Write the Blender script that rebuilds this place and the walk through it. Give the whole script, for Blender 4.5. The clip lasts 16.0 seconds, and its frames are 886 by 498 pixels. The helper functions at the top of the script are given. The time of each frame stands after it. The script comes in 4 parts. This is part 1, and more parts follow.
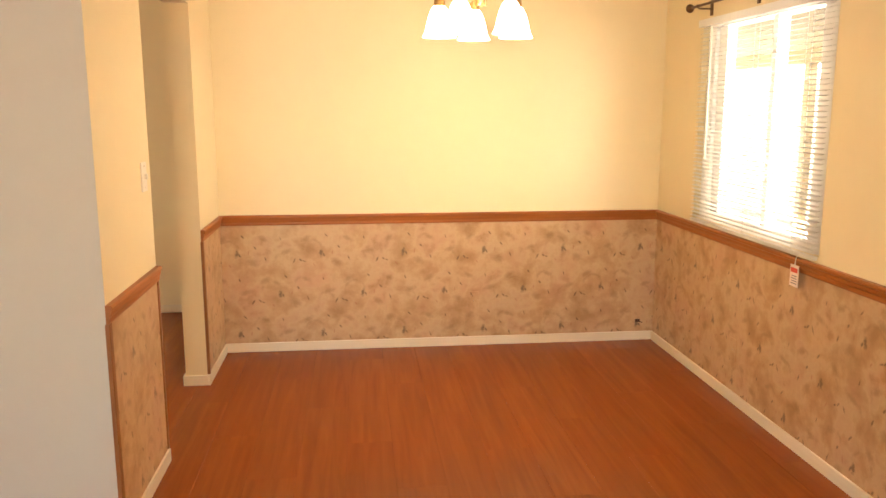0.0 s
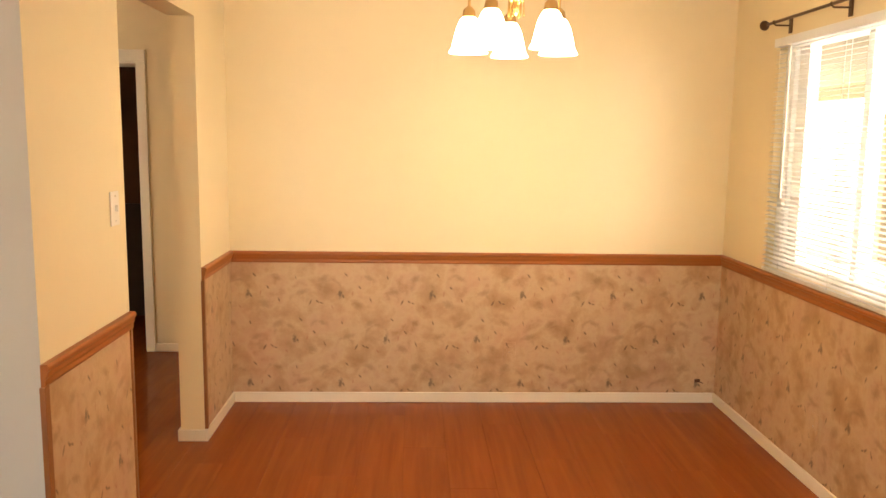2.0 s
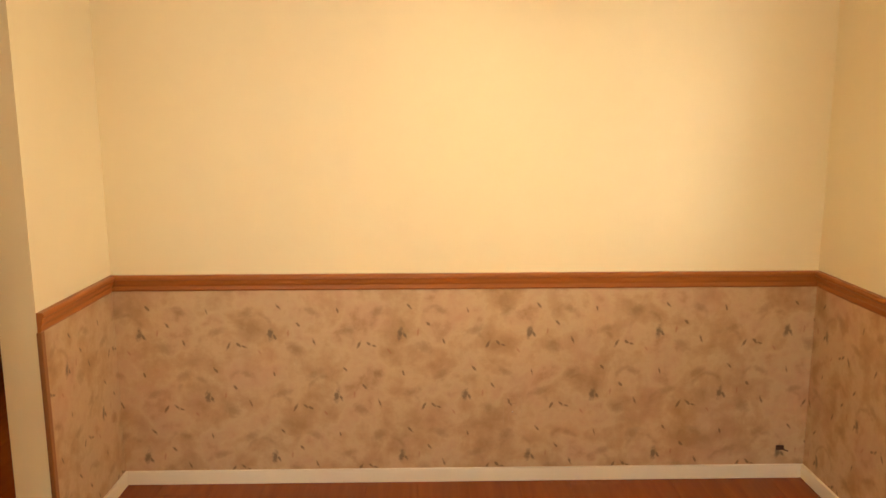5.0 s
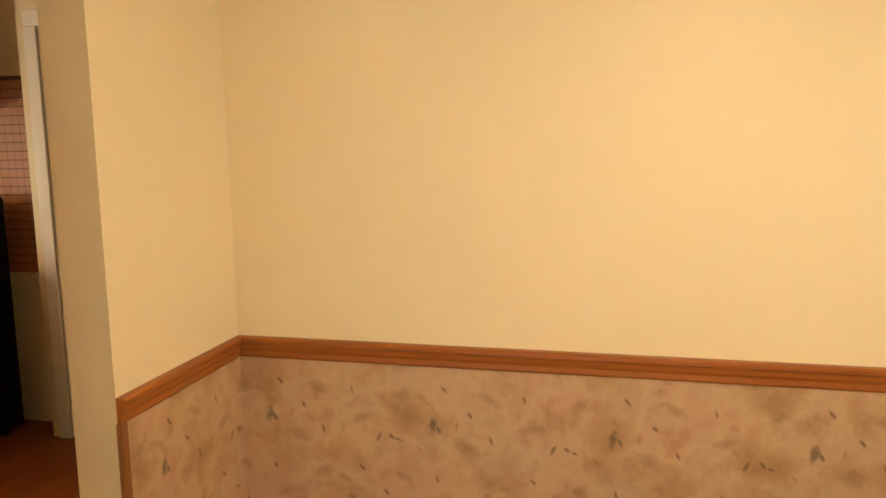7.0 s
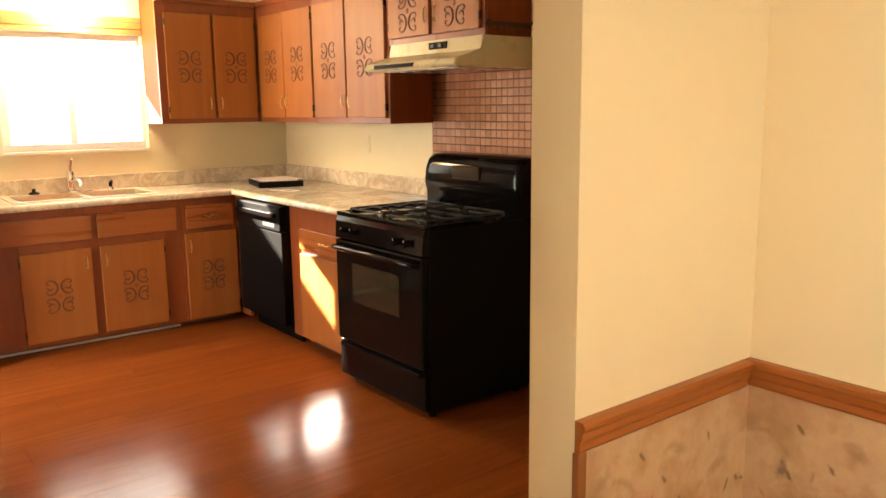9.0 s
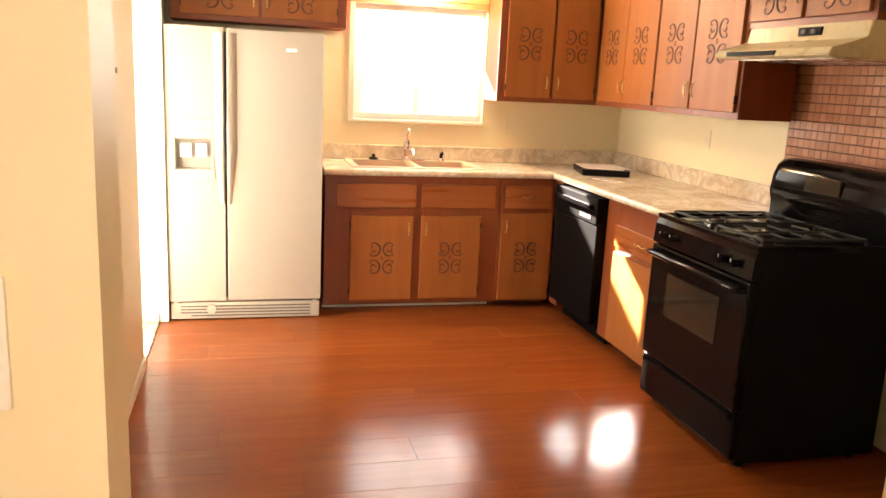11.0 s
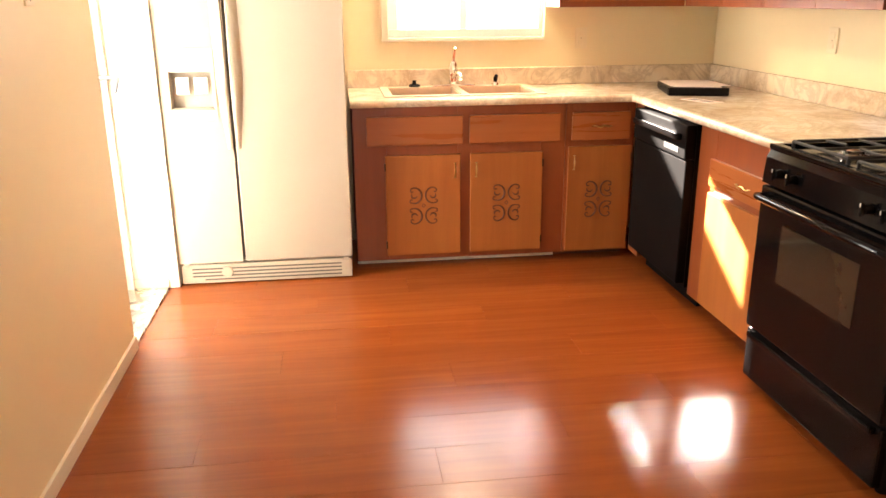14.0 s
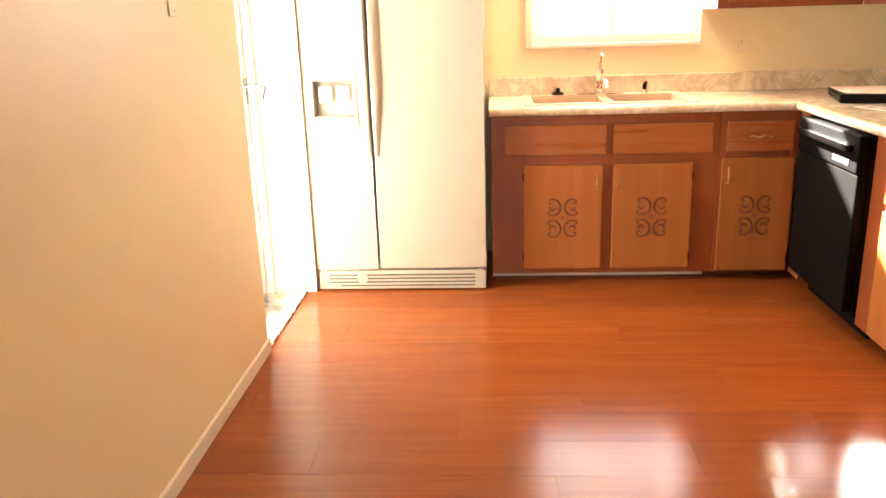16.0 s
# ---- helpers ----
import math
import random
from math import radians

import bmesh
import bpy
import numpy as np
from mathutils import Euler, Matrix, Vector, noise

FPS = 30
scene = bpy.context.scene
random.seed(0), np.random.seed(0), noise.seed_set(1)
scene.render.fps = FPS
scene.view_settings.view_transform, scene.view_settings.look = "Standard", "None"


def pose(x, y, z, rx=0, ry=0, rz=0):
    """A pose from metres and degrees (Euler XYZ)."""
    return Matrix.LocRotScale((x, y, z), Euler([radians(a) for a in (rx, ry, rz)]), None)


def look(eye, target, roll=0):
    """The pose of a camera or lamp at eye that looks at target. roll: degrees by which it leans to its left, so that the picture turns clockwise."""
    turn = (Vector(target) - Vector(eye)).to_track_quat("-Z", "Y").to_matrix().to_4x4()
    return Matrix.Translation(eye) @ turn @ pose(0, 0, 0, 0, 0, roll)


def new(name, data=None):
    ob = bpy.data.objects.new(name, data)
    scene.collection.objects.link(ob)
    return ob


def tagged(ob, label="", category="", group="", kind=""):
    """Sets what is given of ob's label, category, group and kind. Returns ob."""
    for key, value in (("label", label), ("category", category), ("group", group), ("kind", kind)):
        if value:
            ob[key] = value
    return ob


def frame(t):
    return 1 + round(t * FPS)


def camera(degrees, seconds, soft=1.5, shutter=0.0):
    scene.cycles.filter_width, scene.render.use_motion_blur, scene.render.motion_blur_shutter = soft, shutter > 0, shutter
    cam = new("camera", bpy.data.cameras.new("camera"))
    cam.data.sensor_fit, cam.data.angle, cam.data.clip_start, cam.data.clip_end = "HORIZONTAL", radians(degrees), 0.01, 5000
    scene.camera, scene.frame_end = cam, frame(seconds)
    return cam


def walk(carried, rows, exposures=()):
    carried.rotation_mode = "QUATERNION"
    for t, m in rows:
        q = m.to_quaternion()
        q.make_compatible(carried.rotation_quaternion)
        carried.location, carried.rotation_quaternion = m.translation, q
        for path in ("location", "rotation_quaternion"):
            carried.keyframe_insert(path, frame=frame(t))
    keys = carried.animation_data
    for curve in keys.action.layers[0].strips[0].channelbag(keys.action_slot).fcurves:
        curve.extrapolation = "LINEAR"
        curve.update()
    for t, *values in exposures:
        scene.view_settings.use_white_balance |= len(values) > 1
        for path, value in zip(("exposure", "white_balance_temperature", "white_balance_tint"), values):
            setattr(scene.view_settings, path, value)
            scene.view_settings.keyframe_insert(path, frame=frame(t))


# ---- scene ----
cam = camera(58.7, 16.0)
PATH = [
    (0, (0.307, 0.474, 1.509), (0.52, 2.431, 1.155), -0.0),
    (0.5, (0.348, 0.55, 1.493), (0.568, 2.513, 1.18), -0.5),
    (1, (0.461, 0.684, 1.499), (0.624, 2.656, 1.208), 1.5),
    (1.5, (0.52, 0.779, 1.499), (0.622, 2.756, 1.214), 0.4),
    (2, (0.484, 0.991, 1.488), (0.558, 2.971, 1.211), 0.8),
    (2.5, (0.465, 1.212, 1.498), (0.579, 3.19, 1.227), -2.2),
    (3, (0.519, 1.433, 1.469), (0.682, 3.404, 1.174), -1.4),
    (5.3, (0.733, 2.483, 1.482), (0.699, 4.453, 1.137), 0.4),
    (5.5, (0.756, 2.586, 1.472), (0.603, 4.552, 1.136), 1.3),
    (6, (0.797, 2.79, 1.451), (0.465, 4.735, 1.126), 0.3),
    (6.5, (0.677, 3.016, 1.443), (0.305, 4.959, 1.149), -0.8),
    (7, (0.633, 3.22, 1.462), (0.159, 5.14, 1.168), -0.9),
    (7.5, (0.766, 3.394, 1.448), (-0.114, 5.171, 1.188), 0.6),
    (8, (0.761, 3.424, 1.463), (-0.49, 4.956, 1.163), -0.9),
    (8.5, (0.572, 3.587, 1.449), (-0.868, 4.932, 1.103), -0.6),
    (9, (0.41, 3.707, 1.438), (-1.144, 4.915, 1.082), -0.7),
    (9.5, (0.39, 3.803, 1.462), (-1.294, 4.812, 1.082), 0.2),
    (10, (0.371, 3.86, 1.485), (-1.462, 4.554, 1.088), 0.1),
    (12.3, (-0.213, 4.149, 1.413), (-2.129, 4.504, 0.959), 2.6),
    (12.5, (-0.249, 4.207, 1.403), (-2.169, 4.492, 0.921), 1.6),
    (13, (-0.36, 4.188, 1.391), (-2.275, 4.366, 0.843), 0.7),
    (13.5, (-0.501, 4.213, 1.39), (-2.404, 4.457, 0.827), -0.7),
    (14, (-0.6, 4.288, 1.395), (-2.49, 4.537, 0.789), -0.4),
    (14.5, (-0.649, 4.389, 1.383), (-2.548, 4.503, 0.766), 0.2),
    (15, (-0.663, 4.388, 1.394), (-2.569, 4.409, 0.788), -2.2),
    (15.5, (-0.69, 4.378, 1.38), (-2.601, 4.332, 0.79), -1.9),
    (16, (-0.713, 4.374, 1.368), (-2.624, 4.242, 0.794), -1.8),
]
walk(cam, [(t, look(eye, target, roll)) for t, eye, target, roll in PATH],
     [(0, 5.2, 7500, 15), (3, 4.9, 7650, 15), (6.5, 4.64, 7900, 11), (7.7, 4.52, 7900, 11), (8.5, 4.66, 7600, 12), (9.0, 5.0, 7250, 11), (10, 5.17, 6800, 12), (12.5, 5.27, 6950, 18), (16, 5.6, 6700, 13)])

# ---- light ----
SUN_WAY = Vector((1.0, 0.41, -0.59)).normalized()
world = bpy.data.worlds.new("world")
scene.world = world
world.use_nodes = True
wn = world.node_tree.nodes
sky = wn.new("ShaderNodeTexSky")
sky.sky_type, sky.sun_disc = "NISHITA", False
sky.sun_elevation, sky.sun_rotation = radians(28.6), radians(247.7)
wn["Background"].inputs["Strength"].default_value = 0.05
world.node_tree.links.new(sky.outputs["Color"], wn["Background"].inputs["Color"])
sun_data = bpy.data.lights.new("sun", "SUN")
sun_data.energy, sun_data.angle, sun_data.color = 5.0, radians(0.5), (1.0, 0.93, 0.82)
sun = new("sun", sun_data)
sun.matrix_world = look((-20, 0, 12), Vector((-20, 0, 12)) + SUN_WAY)
BULB = 0.67
SINK_LAMP = 5.5


def window_light(name, eye, way, w, h, power):
    """Daylight that comes in through an opening."""
    d = bpy.data.lights.new(name, "AREA")
    d.shape, d.size, d.size_y, d.energy, d.color = "RECTANGLE", w, h, power, (1.0, 0.96, 0.9)
    ob = new(name, d)
    ob.matrix_world = look(eye, Vector(eye) + Vector(way))
    return ob


window_light("daylight_west", (-5.46, 5.08, 1.56), (1, 0, -0.1), 1.08, 0.84, 0.78)
window_light("daylight_door", (-4.165, 3.08, 1.05), (0, 1, -0.1), 0.68, 1.9, 1.4)
# added fill light from behind the camera; its window is assumed
window_light("fill_light_living", (-0.5, -3.2, 1.4), (0, 1, -0.1), 2.2, 1.4, 2.6)
window_light("daylight_east", (2.95, 3.85, 1.45), (-1, 0.1, -0.08), 1.2, 1.2, 2.4)

# ---- materials ----


class Nodes:
    """A small builder of node materials."""

    def __init__(self, name, rough=0.6, metal=0.0):
        self.mat = bpy.data.materials.new(name)
        self.mat.use_nodes = True
        self.tree = self.mat.node_tree
        self.bsdf = self.tree.nodes["Principled BSDF"]
        self.bsdf.inputs["Roughness"].default_value = rough
        self.bsdf.inputs["Metallic"].default_value = metal

    def add(self, kind, **values):
        n = self.tree.nodes.new("ShaderNode" + kind)
        for k, v in values.items():
            n.inputs[k.replace("_", " ")].default_value = v
        return n

    def join(self, a, b):
        self.tree.links.new(a, b)

    def math(self, op, a, b=0.0, c=None):
        n = self.tree.nodes.new("ShaderNodeMath")
        n.operation = op
        for i, v in enumerate((a, b, c)):
            if v is None:
                continue
            if isinstance(v, (int, float)):
                n.inputs[i].default_value = v
            else:
                self.join(v, n.inputs[i])
        return n.outputs[0]

    def where(self, world_space=True, scale=(1, 1, 1), shift=False):
        """Coordinates at real-world size; shift moves them from object to object."""
        if world_space:
            src = self.add("NewGeometry").outputs["Position"]
        else:
            src = self.add("TexCoord").outputs["Object"]
        m = self.add("Mapping")
        m.inputs["Scale"].default_value = scale
        self.join(src, m.inputs["Vector"])
        if shift:
            r = self.math("MULTIPLY", self.add("ObjectInfo").outputs["Random"], 37.0)
            c = self.add("CombineXYZ")
            for k in range(3):
                self.join(r, c.inputs[k])
            self.join(c.outputs[0], m.inputs["Location"])
        return m.outputs[0]

    def noise(self, vec, scale, detail=4.0, rough=0.55, distort=0.0):
        n = self.add("TexNoise", Scale=scale, Detail=detail, Roughness=rough, Distortion=distort)
        self.join(vec, n.inputs["Vector"])
        return n.outputs["Fac"]

    def ramp(self, fac, stops):
        n = self.add("ValToRGB")
        els = n.color_ramp.elements
        while len(els) < len(stops):
            els.new(0.5)
        for e, (p, c) in zip(els, stops):
            e.position, e.color = p, (*c, 1)
        self.join(fac, n.inputs["Fac"])
        return n.outputs["Color"]

    def mix(self, fac, a, b, blend="MIX"):
        n = self.tree.nodes.new("ShaderNodeMix")
        n.data_type, n.blend_type = "RGBA", blend
        for k, v in ((0, fac), (6, a), (7, b)):
            if isinstance(v, (int, float)):
                n.inputs[k].default_value = v
            elif isinstance(v, tuple):
                n.inputs[k].default_value = (*v, 1)
            else:
                self.join(v, n.inputs[k])
        return n.outputs[2]

    def colour(self, c):
        if isinstance(c, tuple):
            self.bsdf.inputs["Base Color"].default_value = (*c, 1)
        else:
            self.join(c, self.bsdf.inputs["Base Color"])

    def rough(self, socket):
        self.join(socket, self.bsdf.inputs["Roughness"])

    def bump(self, height, strength=0.2, distance=0.002):
        b = self.add("Bump", Strength=strength, Distance=distance)
        self.join(height, b.inputs["Height"])
        self.join(b.outputs[0], self.bsdf.inputs["Normal"])


def span(n, fac, lo, hi):
    r = n.add("MapRange", To_Min=lo, To_Max=hi)
    n.join(fac, r.inputs["Value"])
    return r.outputs[0]


def paint(name, c, rough=0.55, mottle=0.06, peel=0.12):
    n = Nodes(name, rough)
    w = n.where()
    big, small = n.noise(w, 1.3, 3), n.noise(w, 9.0, 5)
    dark = tuple(v * (1 - mottle * 1.6) for v in c)
    n.colour(n.mix(small, n.mix(big, dark, c), c))
    n.rough(span(n, small, rough - 0.06, rough + 0.08))
    n.bump(n.noise(w, 160.0, 2), peel, 0.0015)
    return n.mat


def wood(name, dark, mid, light, axis=2, rough=0.35, fine=1.0, world_space=False):
    """Grain that runs along the axis given."""
    n = Nodes(name, rough)
    long = [14.0 * fine] * 3
    long[axis] = 0.9 * fine
    w = n.where(world_space, tuple(long), shift=not world_space)
    g = n.noise(w, 2.0, 6, 0.6, 0.6)
    pores = [90.0] * 3
    pores[axis] = 5.0
    p = n.noise(n.where(world_space, tuple(pores), shift=not world_space), 2.0, 3)
    tone = n.ramp(g, ((0.25, dark), (0.5, mid), (0.75, light)))
    blotch = n.noise(n.where(True), 2.2, 3)
    tone = n.mix(span(n, blotch, 0.0, 0.4), tone, dark)
    n.colour(n.mix(span(n, p, 0.0, 0.25), tone, dark))
    n.rough(span(n, g, rough - 0.06, rough + 0.1))
    n.bump(p, 0.12, 0.001)
    return n.mat


def plain(name, c, rough=0.5, metal=0.0, vary=0.08, scale=30.0, bump=0.05):
    n = Nodes(name, rough, metal)
    w = n.where(False, shift=True)
    f = n.noise(w, scale, 4)
    n.colour(n.mix(f, tuple(v * (1 - vary) for v in c), tuple(min(1, v * (1 + vary)) for v in c)))
    n.rough(span(n, n.noise(w, scale * 0.3, 3), max(0.02, rough - 0.06), rough + 0.08))
    if bump:
        n.bump(n.noise(w, scale * 6, 2), bump, 0.001)
    return n.mat


def glowing(name, c, strength):
    n = Nodes(name, 0.4)
    n.colour(c)
    n.bsdf.inputs["Emission Color"].default_value = (*c, 1)
    n.bsdf.inputs["Emission Strength"].default_value = strength
    return n.mat


def clear_glass(name):
    """Thin window glass: clear, with a faint mirror sheen."""
    n = Nodes(name, 0.02)
    clear, gloss, both = n.add("BsdfTransparent"), n.add("BsdfGlossy", Roughness=0.02), n.add("MixShader", Fac=0.05)
    clear.inputs["Color"].default_value = (0.97, 0.98, 0.97, 1)
    n.join(clear.outputs[0], both.inputs[1])
    n.join(gloss.outputs[0], both.inputs[2])
    n.join(both.outputs[0], n.tree.nodes["Material Output"].inputs["Surface"])
    n.tree.nodes.remove(n.bsdf)
    return n.mat


def wallpaper_material():
    """Cream and rose clouds with sprays of leaves in a half-drop repeat of 51 cm."""
    n = Nodes("floral_wallpaper", 0.42)
    pos = n.add("SeparateXYZ")
    n.join(n.add("NewGeometry").outputs["Position"], pos.inputs[0])
    u0 = n.math("ADD", pos.outputs[0], pos.outputs[1])
    v0 = n.math("DIVIDE", pos.outputs[2], 0.255)
    row = n.math("FLOOR", v0)
    v = n.math("MULTIPLY", n.math("FRACT", v0), 0.255)
    u1 = n.math("ADD", n.math("DIVIDE", u0, 0.51), n.math("MULTIPLY", row, 0.5))
    u = n.math("MULTIPLY", n.math("FRACT", u1), 0.51)
    w = n.where()
    wob = n.math("MULTIPLY", n.math("SUBTRACT", n.noise(w, 70.0, 4), 0.5), 2.2)
    # spots of the repeat: u, v, half width, half height, lean, tone
    spots = ((0.055, 0.205, 0.0035, 0.010, 0.25, 1), (0.135, 0.065, 0.0045, 0.015, -0.5, 1), (0.175, 0.070, 0.0045, 0.011, 0.8, 1),
             (0.195, 0.062, 0.004, 0.009, 1.2, 1), (0.300, 0.112, 0.010, 0.021, -0.15, 0), (0.316, 0.104, 0.005, 0.012, 0.5, 0), (0.335, 0.222, 0.004, 0.012, 0.7, 1),
             (0.410, 0.150, 0.0045, 0.010, 0.7, 1), (0.470, 0.080, 0.004, 0.013, 0.4, 1), (0.37, 0.118, 0.0035, 0.012, -0.1, 2),
             (0.255, 0.040, 0.0035, 0.010, 0.6, 2), (0.21, 0.20, 0.022, 0.012, 0.6, 3), (0.395, 0.055, 0.022, 0.016, -0.6, 3),
             (0.09, 0.125, 0.024, 0.010, 0.3, 3), (0.46, 0.205, 0.020, 0.009, -0.4, 3))
    tones = ((0.10, 0.068, 0.034), (0.12, 0.068, 0.026), (0.34, 0.11, 0.055), (0.255, 0.15, 0.062))
    masks = [None] * 4
    for su, sv, a, b, lean, tone in spots:
        du, dv = n.math("SUBTRACT", u, su), n.math("SUBTRACT", v, sv)
        c, s = math.cos(lean), math.sin(lean)
        p = n.math("DIVIDE", n.math("ADD", n.math("MULTIPLY", du, c), n.math("MULTIPLY", dv, s)), a)
        q = n.math("DIVIDE", n.math("SUBTRACT", n.math("MULTIPLY", dv, c), n.math("MULTIPLY", du, s)), b)
        d = n.math("SQRT", n.math("ADD", n.math("MULTIPLY", p, p), n.math("MULTIPLY", q, q)))
        d = n.math("ADD", d, wob)
        top = (0.75, 0.75, 0.5, 0.5)[tone]
        r = n.add("MapRange", From_Min=1.5 if tone < 3 else 1.9, From_Max=0.5, To_Min=0.0, To_Max=top)
        n.join(d, r.inputs["Value"])
        masks[tone] = r.outputs[0] if masks[tone] is None else n.math("MAXIMUM", masks[tone], r.outputs[0])
    # pale fern arcs that sweep past the sprays
    for su, sv, rad in ((0.25, 0.13, 0.062), (0.44, 0.17, 0.050), (0.07, 0.07, 0.048)):
        du, dv = n.math("SUBTRACT", u, su), n.math("SUBTRACT", v, sv)
        d = n.math("SQRT", n.math("ADD", n.math("MULTIPLY", du, du), n.math("MULTIPLY", dv, dv)))
        d = n.math("ABSOLUTE", n.math("SUBTRACT", n.math("ADD", d, n.math("MULTIPLY", wob, 0.007)), rad))
        r = n.add("MapRange", From_Min=0.012, From_Max=0.001, To_Min=0.0, To_Max=0.42)
        n.join(d, r.inputs["Value"])
        up = n.add("MapRange", From_Min=-0.01, From_Max=0.03, To_Min=0.0, To_Max=1.0)
        n.join(dv, up.inputs["Value"])
        broken = n.add("MapRange", From_Min=0.42, From_Max=0.60, To_Min=0.0, To_Max=1.0)
        n.join(n.noise(w, 16.0, 2), broken.inputs["Value"])
        masks[3] = n.math("MAXIMUM", masks[3], n.math("MULTIPLY", n.math("MULTIPLY", r.outputs[0], up.outputs[0]), broken.outputs[0]))
    clouds = n.noise(w, 6.5, 5, 0.6, 0.15)
    base = n.ramp(clouds, ((0.32, (0.37, 0.215, 0.098)), (0.44, (0.47, 0.300, 0.158)), (0.54, (0.56, 0.390, 0.228)), (0.62, (0.53, 0.345, 0.205)), (0.70, (0.40, 0.24, 0.117))))
    fine = n.noise(w, 32.0, 5)
    base = n.mix(span(n, fine, 0.0, 0.30), base, (0.36, 0.21, 0.10))
    rose = n.ramp(n.noise(w, 4.0, 4), ((0.52, (0, 0, 0)), (0.68, (0.45, 0.45, 0.45))))
    base = n.mix(rose, base, (0.50, 0.275, 0.175))
    for tone in (3, 2, 1, 0):
        base = n.mix(masks[tone], base, tones[tone])
    n.colour(base)
    n.bump(fine, 0.06, 0.001)
    return n.mat


def marble_laminate():
    n = Nodes("marble_laminate", 0.14)
    w = n.where()
    a = n.noise(w, 3.0, 6, 0.6, 1.2)
    veins = n.noise(w, 4.5, 6, 0.65, 1.8)
    base = n.ramp(a, ((0.3, (0.56, 0.43, 0.29)), (0.5, (0.76, 0.65, 0.49)), (0.7, (0.82, 0.74, 0.60))))
    mask = n.ramp(veins, ((0.42, (0, 0, 0)), (0.5, (1, 1, 1)), (0.58, (0, 0, 0))))
    n.colour(n.mix(n.math("MULTIPLY", mask, 0.4), base, (0.33, 0.23, 0.15)))
    return n.mat


def plank_material():
    n = Nodes("laminate_plank", 0.3)
    w = n.where(False, (16.0, 0.8, 1.0), shift=True)
    g = n.noise(w, 1.6, 6, 0.6, 0.7)
    rnd = n.add("ObjectInfo").outputs["Random"]
    tone = n.ramp(g, ((0.25, (0.22, 0.053, 0.012)), (0.5, (0.27, 0.069, 0.0145)), (0.78, (0.315, 0.088, 0.019))))
    tone = n.mix(span(n, rnd, 0.0, 0.35), tone, (0.225, 0.052, 0.013))
    streak = n.noise(n.where(False, (60.0, 1.5, 1.0), shift=True), 2.0, 4)
    n.colour(n.mix(span(n, streak, 0.0, 0.22), tone, (0.185, 0.042, 0.012)))
    smear = n.noise(n.where(), 3.0, 4)
    n.rough(span(n, smear, 0.15, 0.24))
    n.bsdf.inputs["Specular IOR Level"].default_value = 0.17
    n.bump(streak, 0.05, 0.0008)
    return n.mat


def tile_material():
    n = Nodes("brown_tile", 0.28)
    r = n.add("ObjectInfo").outputs["Random"]
    c = n.ramp(r, ((0.0, (0.40, 0.17, 0.085)), (0.5, (0.48, 0.215, 0.11)), (1.0, (0.54, 0.26, 0.145))))
    f = n.noise(n.where(False, shift=True), 60.0, 4)
    n.colour(n.mix(span(n, f, 0, 0.35), c, (0.24, 0.09, 0.05)))
    n.bump(f, 0.1, 0.001)
    return n.mat


M_WALL = paint("cream_wall_paint", (0.79, 0.675, 0.44), 0.44)
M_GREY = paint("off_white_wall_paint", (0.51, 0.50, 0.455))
M_CEIL = paint("ceiling_paint", (0.80, 0.77, 0.70), 0.8, 0.05, 0.5)
M_TRIM = paint("cream_trim_paint", (0.76, 0.68, 0.54), 0.4, 0.08, 0.04)
M_CASING = paint("white_trim_paint", (0.80, 0.75, 0.64), 0.4, 0.05, 0.04)
M_PAPER = wallpaper_material()
M_OAK_X = wood("oak_rail_x", (0.27, 0.078, 0.014), (0.34, 0.105, 0.019), (0.40, 0.135, 0.028), 0, 0.38, 1.0, True)
M_OAK_Y = wood("oak_rail_y", (0.27, 0.078, 0.014), (0.34, 0.105, 0.019), (0.40, 0.135, 0.028), 1, 0.38, 1.0, True)
M_OAK_Z = wood("oak_rail_z", (0.17, 0.055, 0.016), (0.27, 0.10, 0.028), (0.34, 0.14, 0.04), 2, 0.38, 1.0, True)
M_FRAME = wood("stained_cabinet_frame", (0.20, 0.047, 0.014), (0.25, 0.063, 0.018), (0.29, 0.080, 0.023), 2, 0.33, 0.5)
M_BODY = wood("stained_cabinet_side", (0.20, 0.047, 0.014), (0.25, 0.063, 0.018), (0.29, 0.080, 0.023), 2, 0.6, 0.5)
M_BODY.node_tree.nodes["Principled BSDF"].inputs["Specular IOR Level"].default_value = 0.1
M_DOOR = wood("honey_cabinet_door", (0.28, 0.088, 0.020), (0.36, 0.122, 0.027), (0.43, 0.158, 0.038), 2, 0.42, 0.35)
M_DOOR.node_tree.nodes["Principled BSDF"].inputs["Specular IOR Level"].default_value = 0.35
M_DRAWER = wood("honey_drawer_front", (0.28, 0.080, 0.021), (0.33, 0.100, 0.026), (0.37, 0.118, 0.032), 1, 0.27)
M_DRAWER_X = wood("honey_drawer_front_x", (0.28, 0.080, 0.021), (0.33, 0.100, 0.026), (0.37, 0.118, 0.032), 0, 0.27)
M_PINE = wood("pine_window_trim", (0.40, 0.19, 0.06), (0.52, 0.28, 0.10), (0.60, 0.36, 0.15), 1, 0.4)
M_CARVE = plain("dark_carving", (0.11, 0.036, 0.014), 0.5)
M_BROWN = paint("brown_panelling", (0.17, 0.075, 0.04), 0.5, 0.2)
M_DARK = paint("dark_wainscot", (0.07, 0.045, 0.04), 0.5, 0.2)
M_PLANK = plank_material()
M_JOINT = plain("dark_joint", (0.14, 0.034, 0.010), 0.5)
M_MARBLE = marble_laminate()
M_TILE = tile_material()
M_GROUT = plain("dark_grout", (0.17, 0.075, 0.045), 0.85, scale=80)
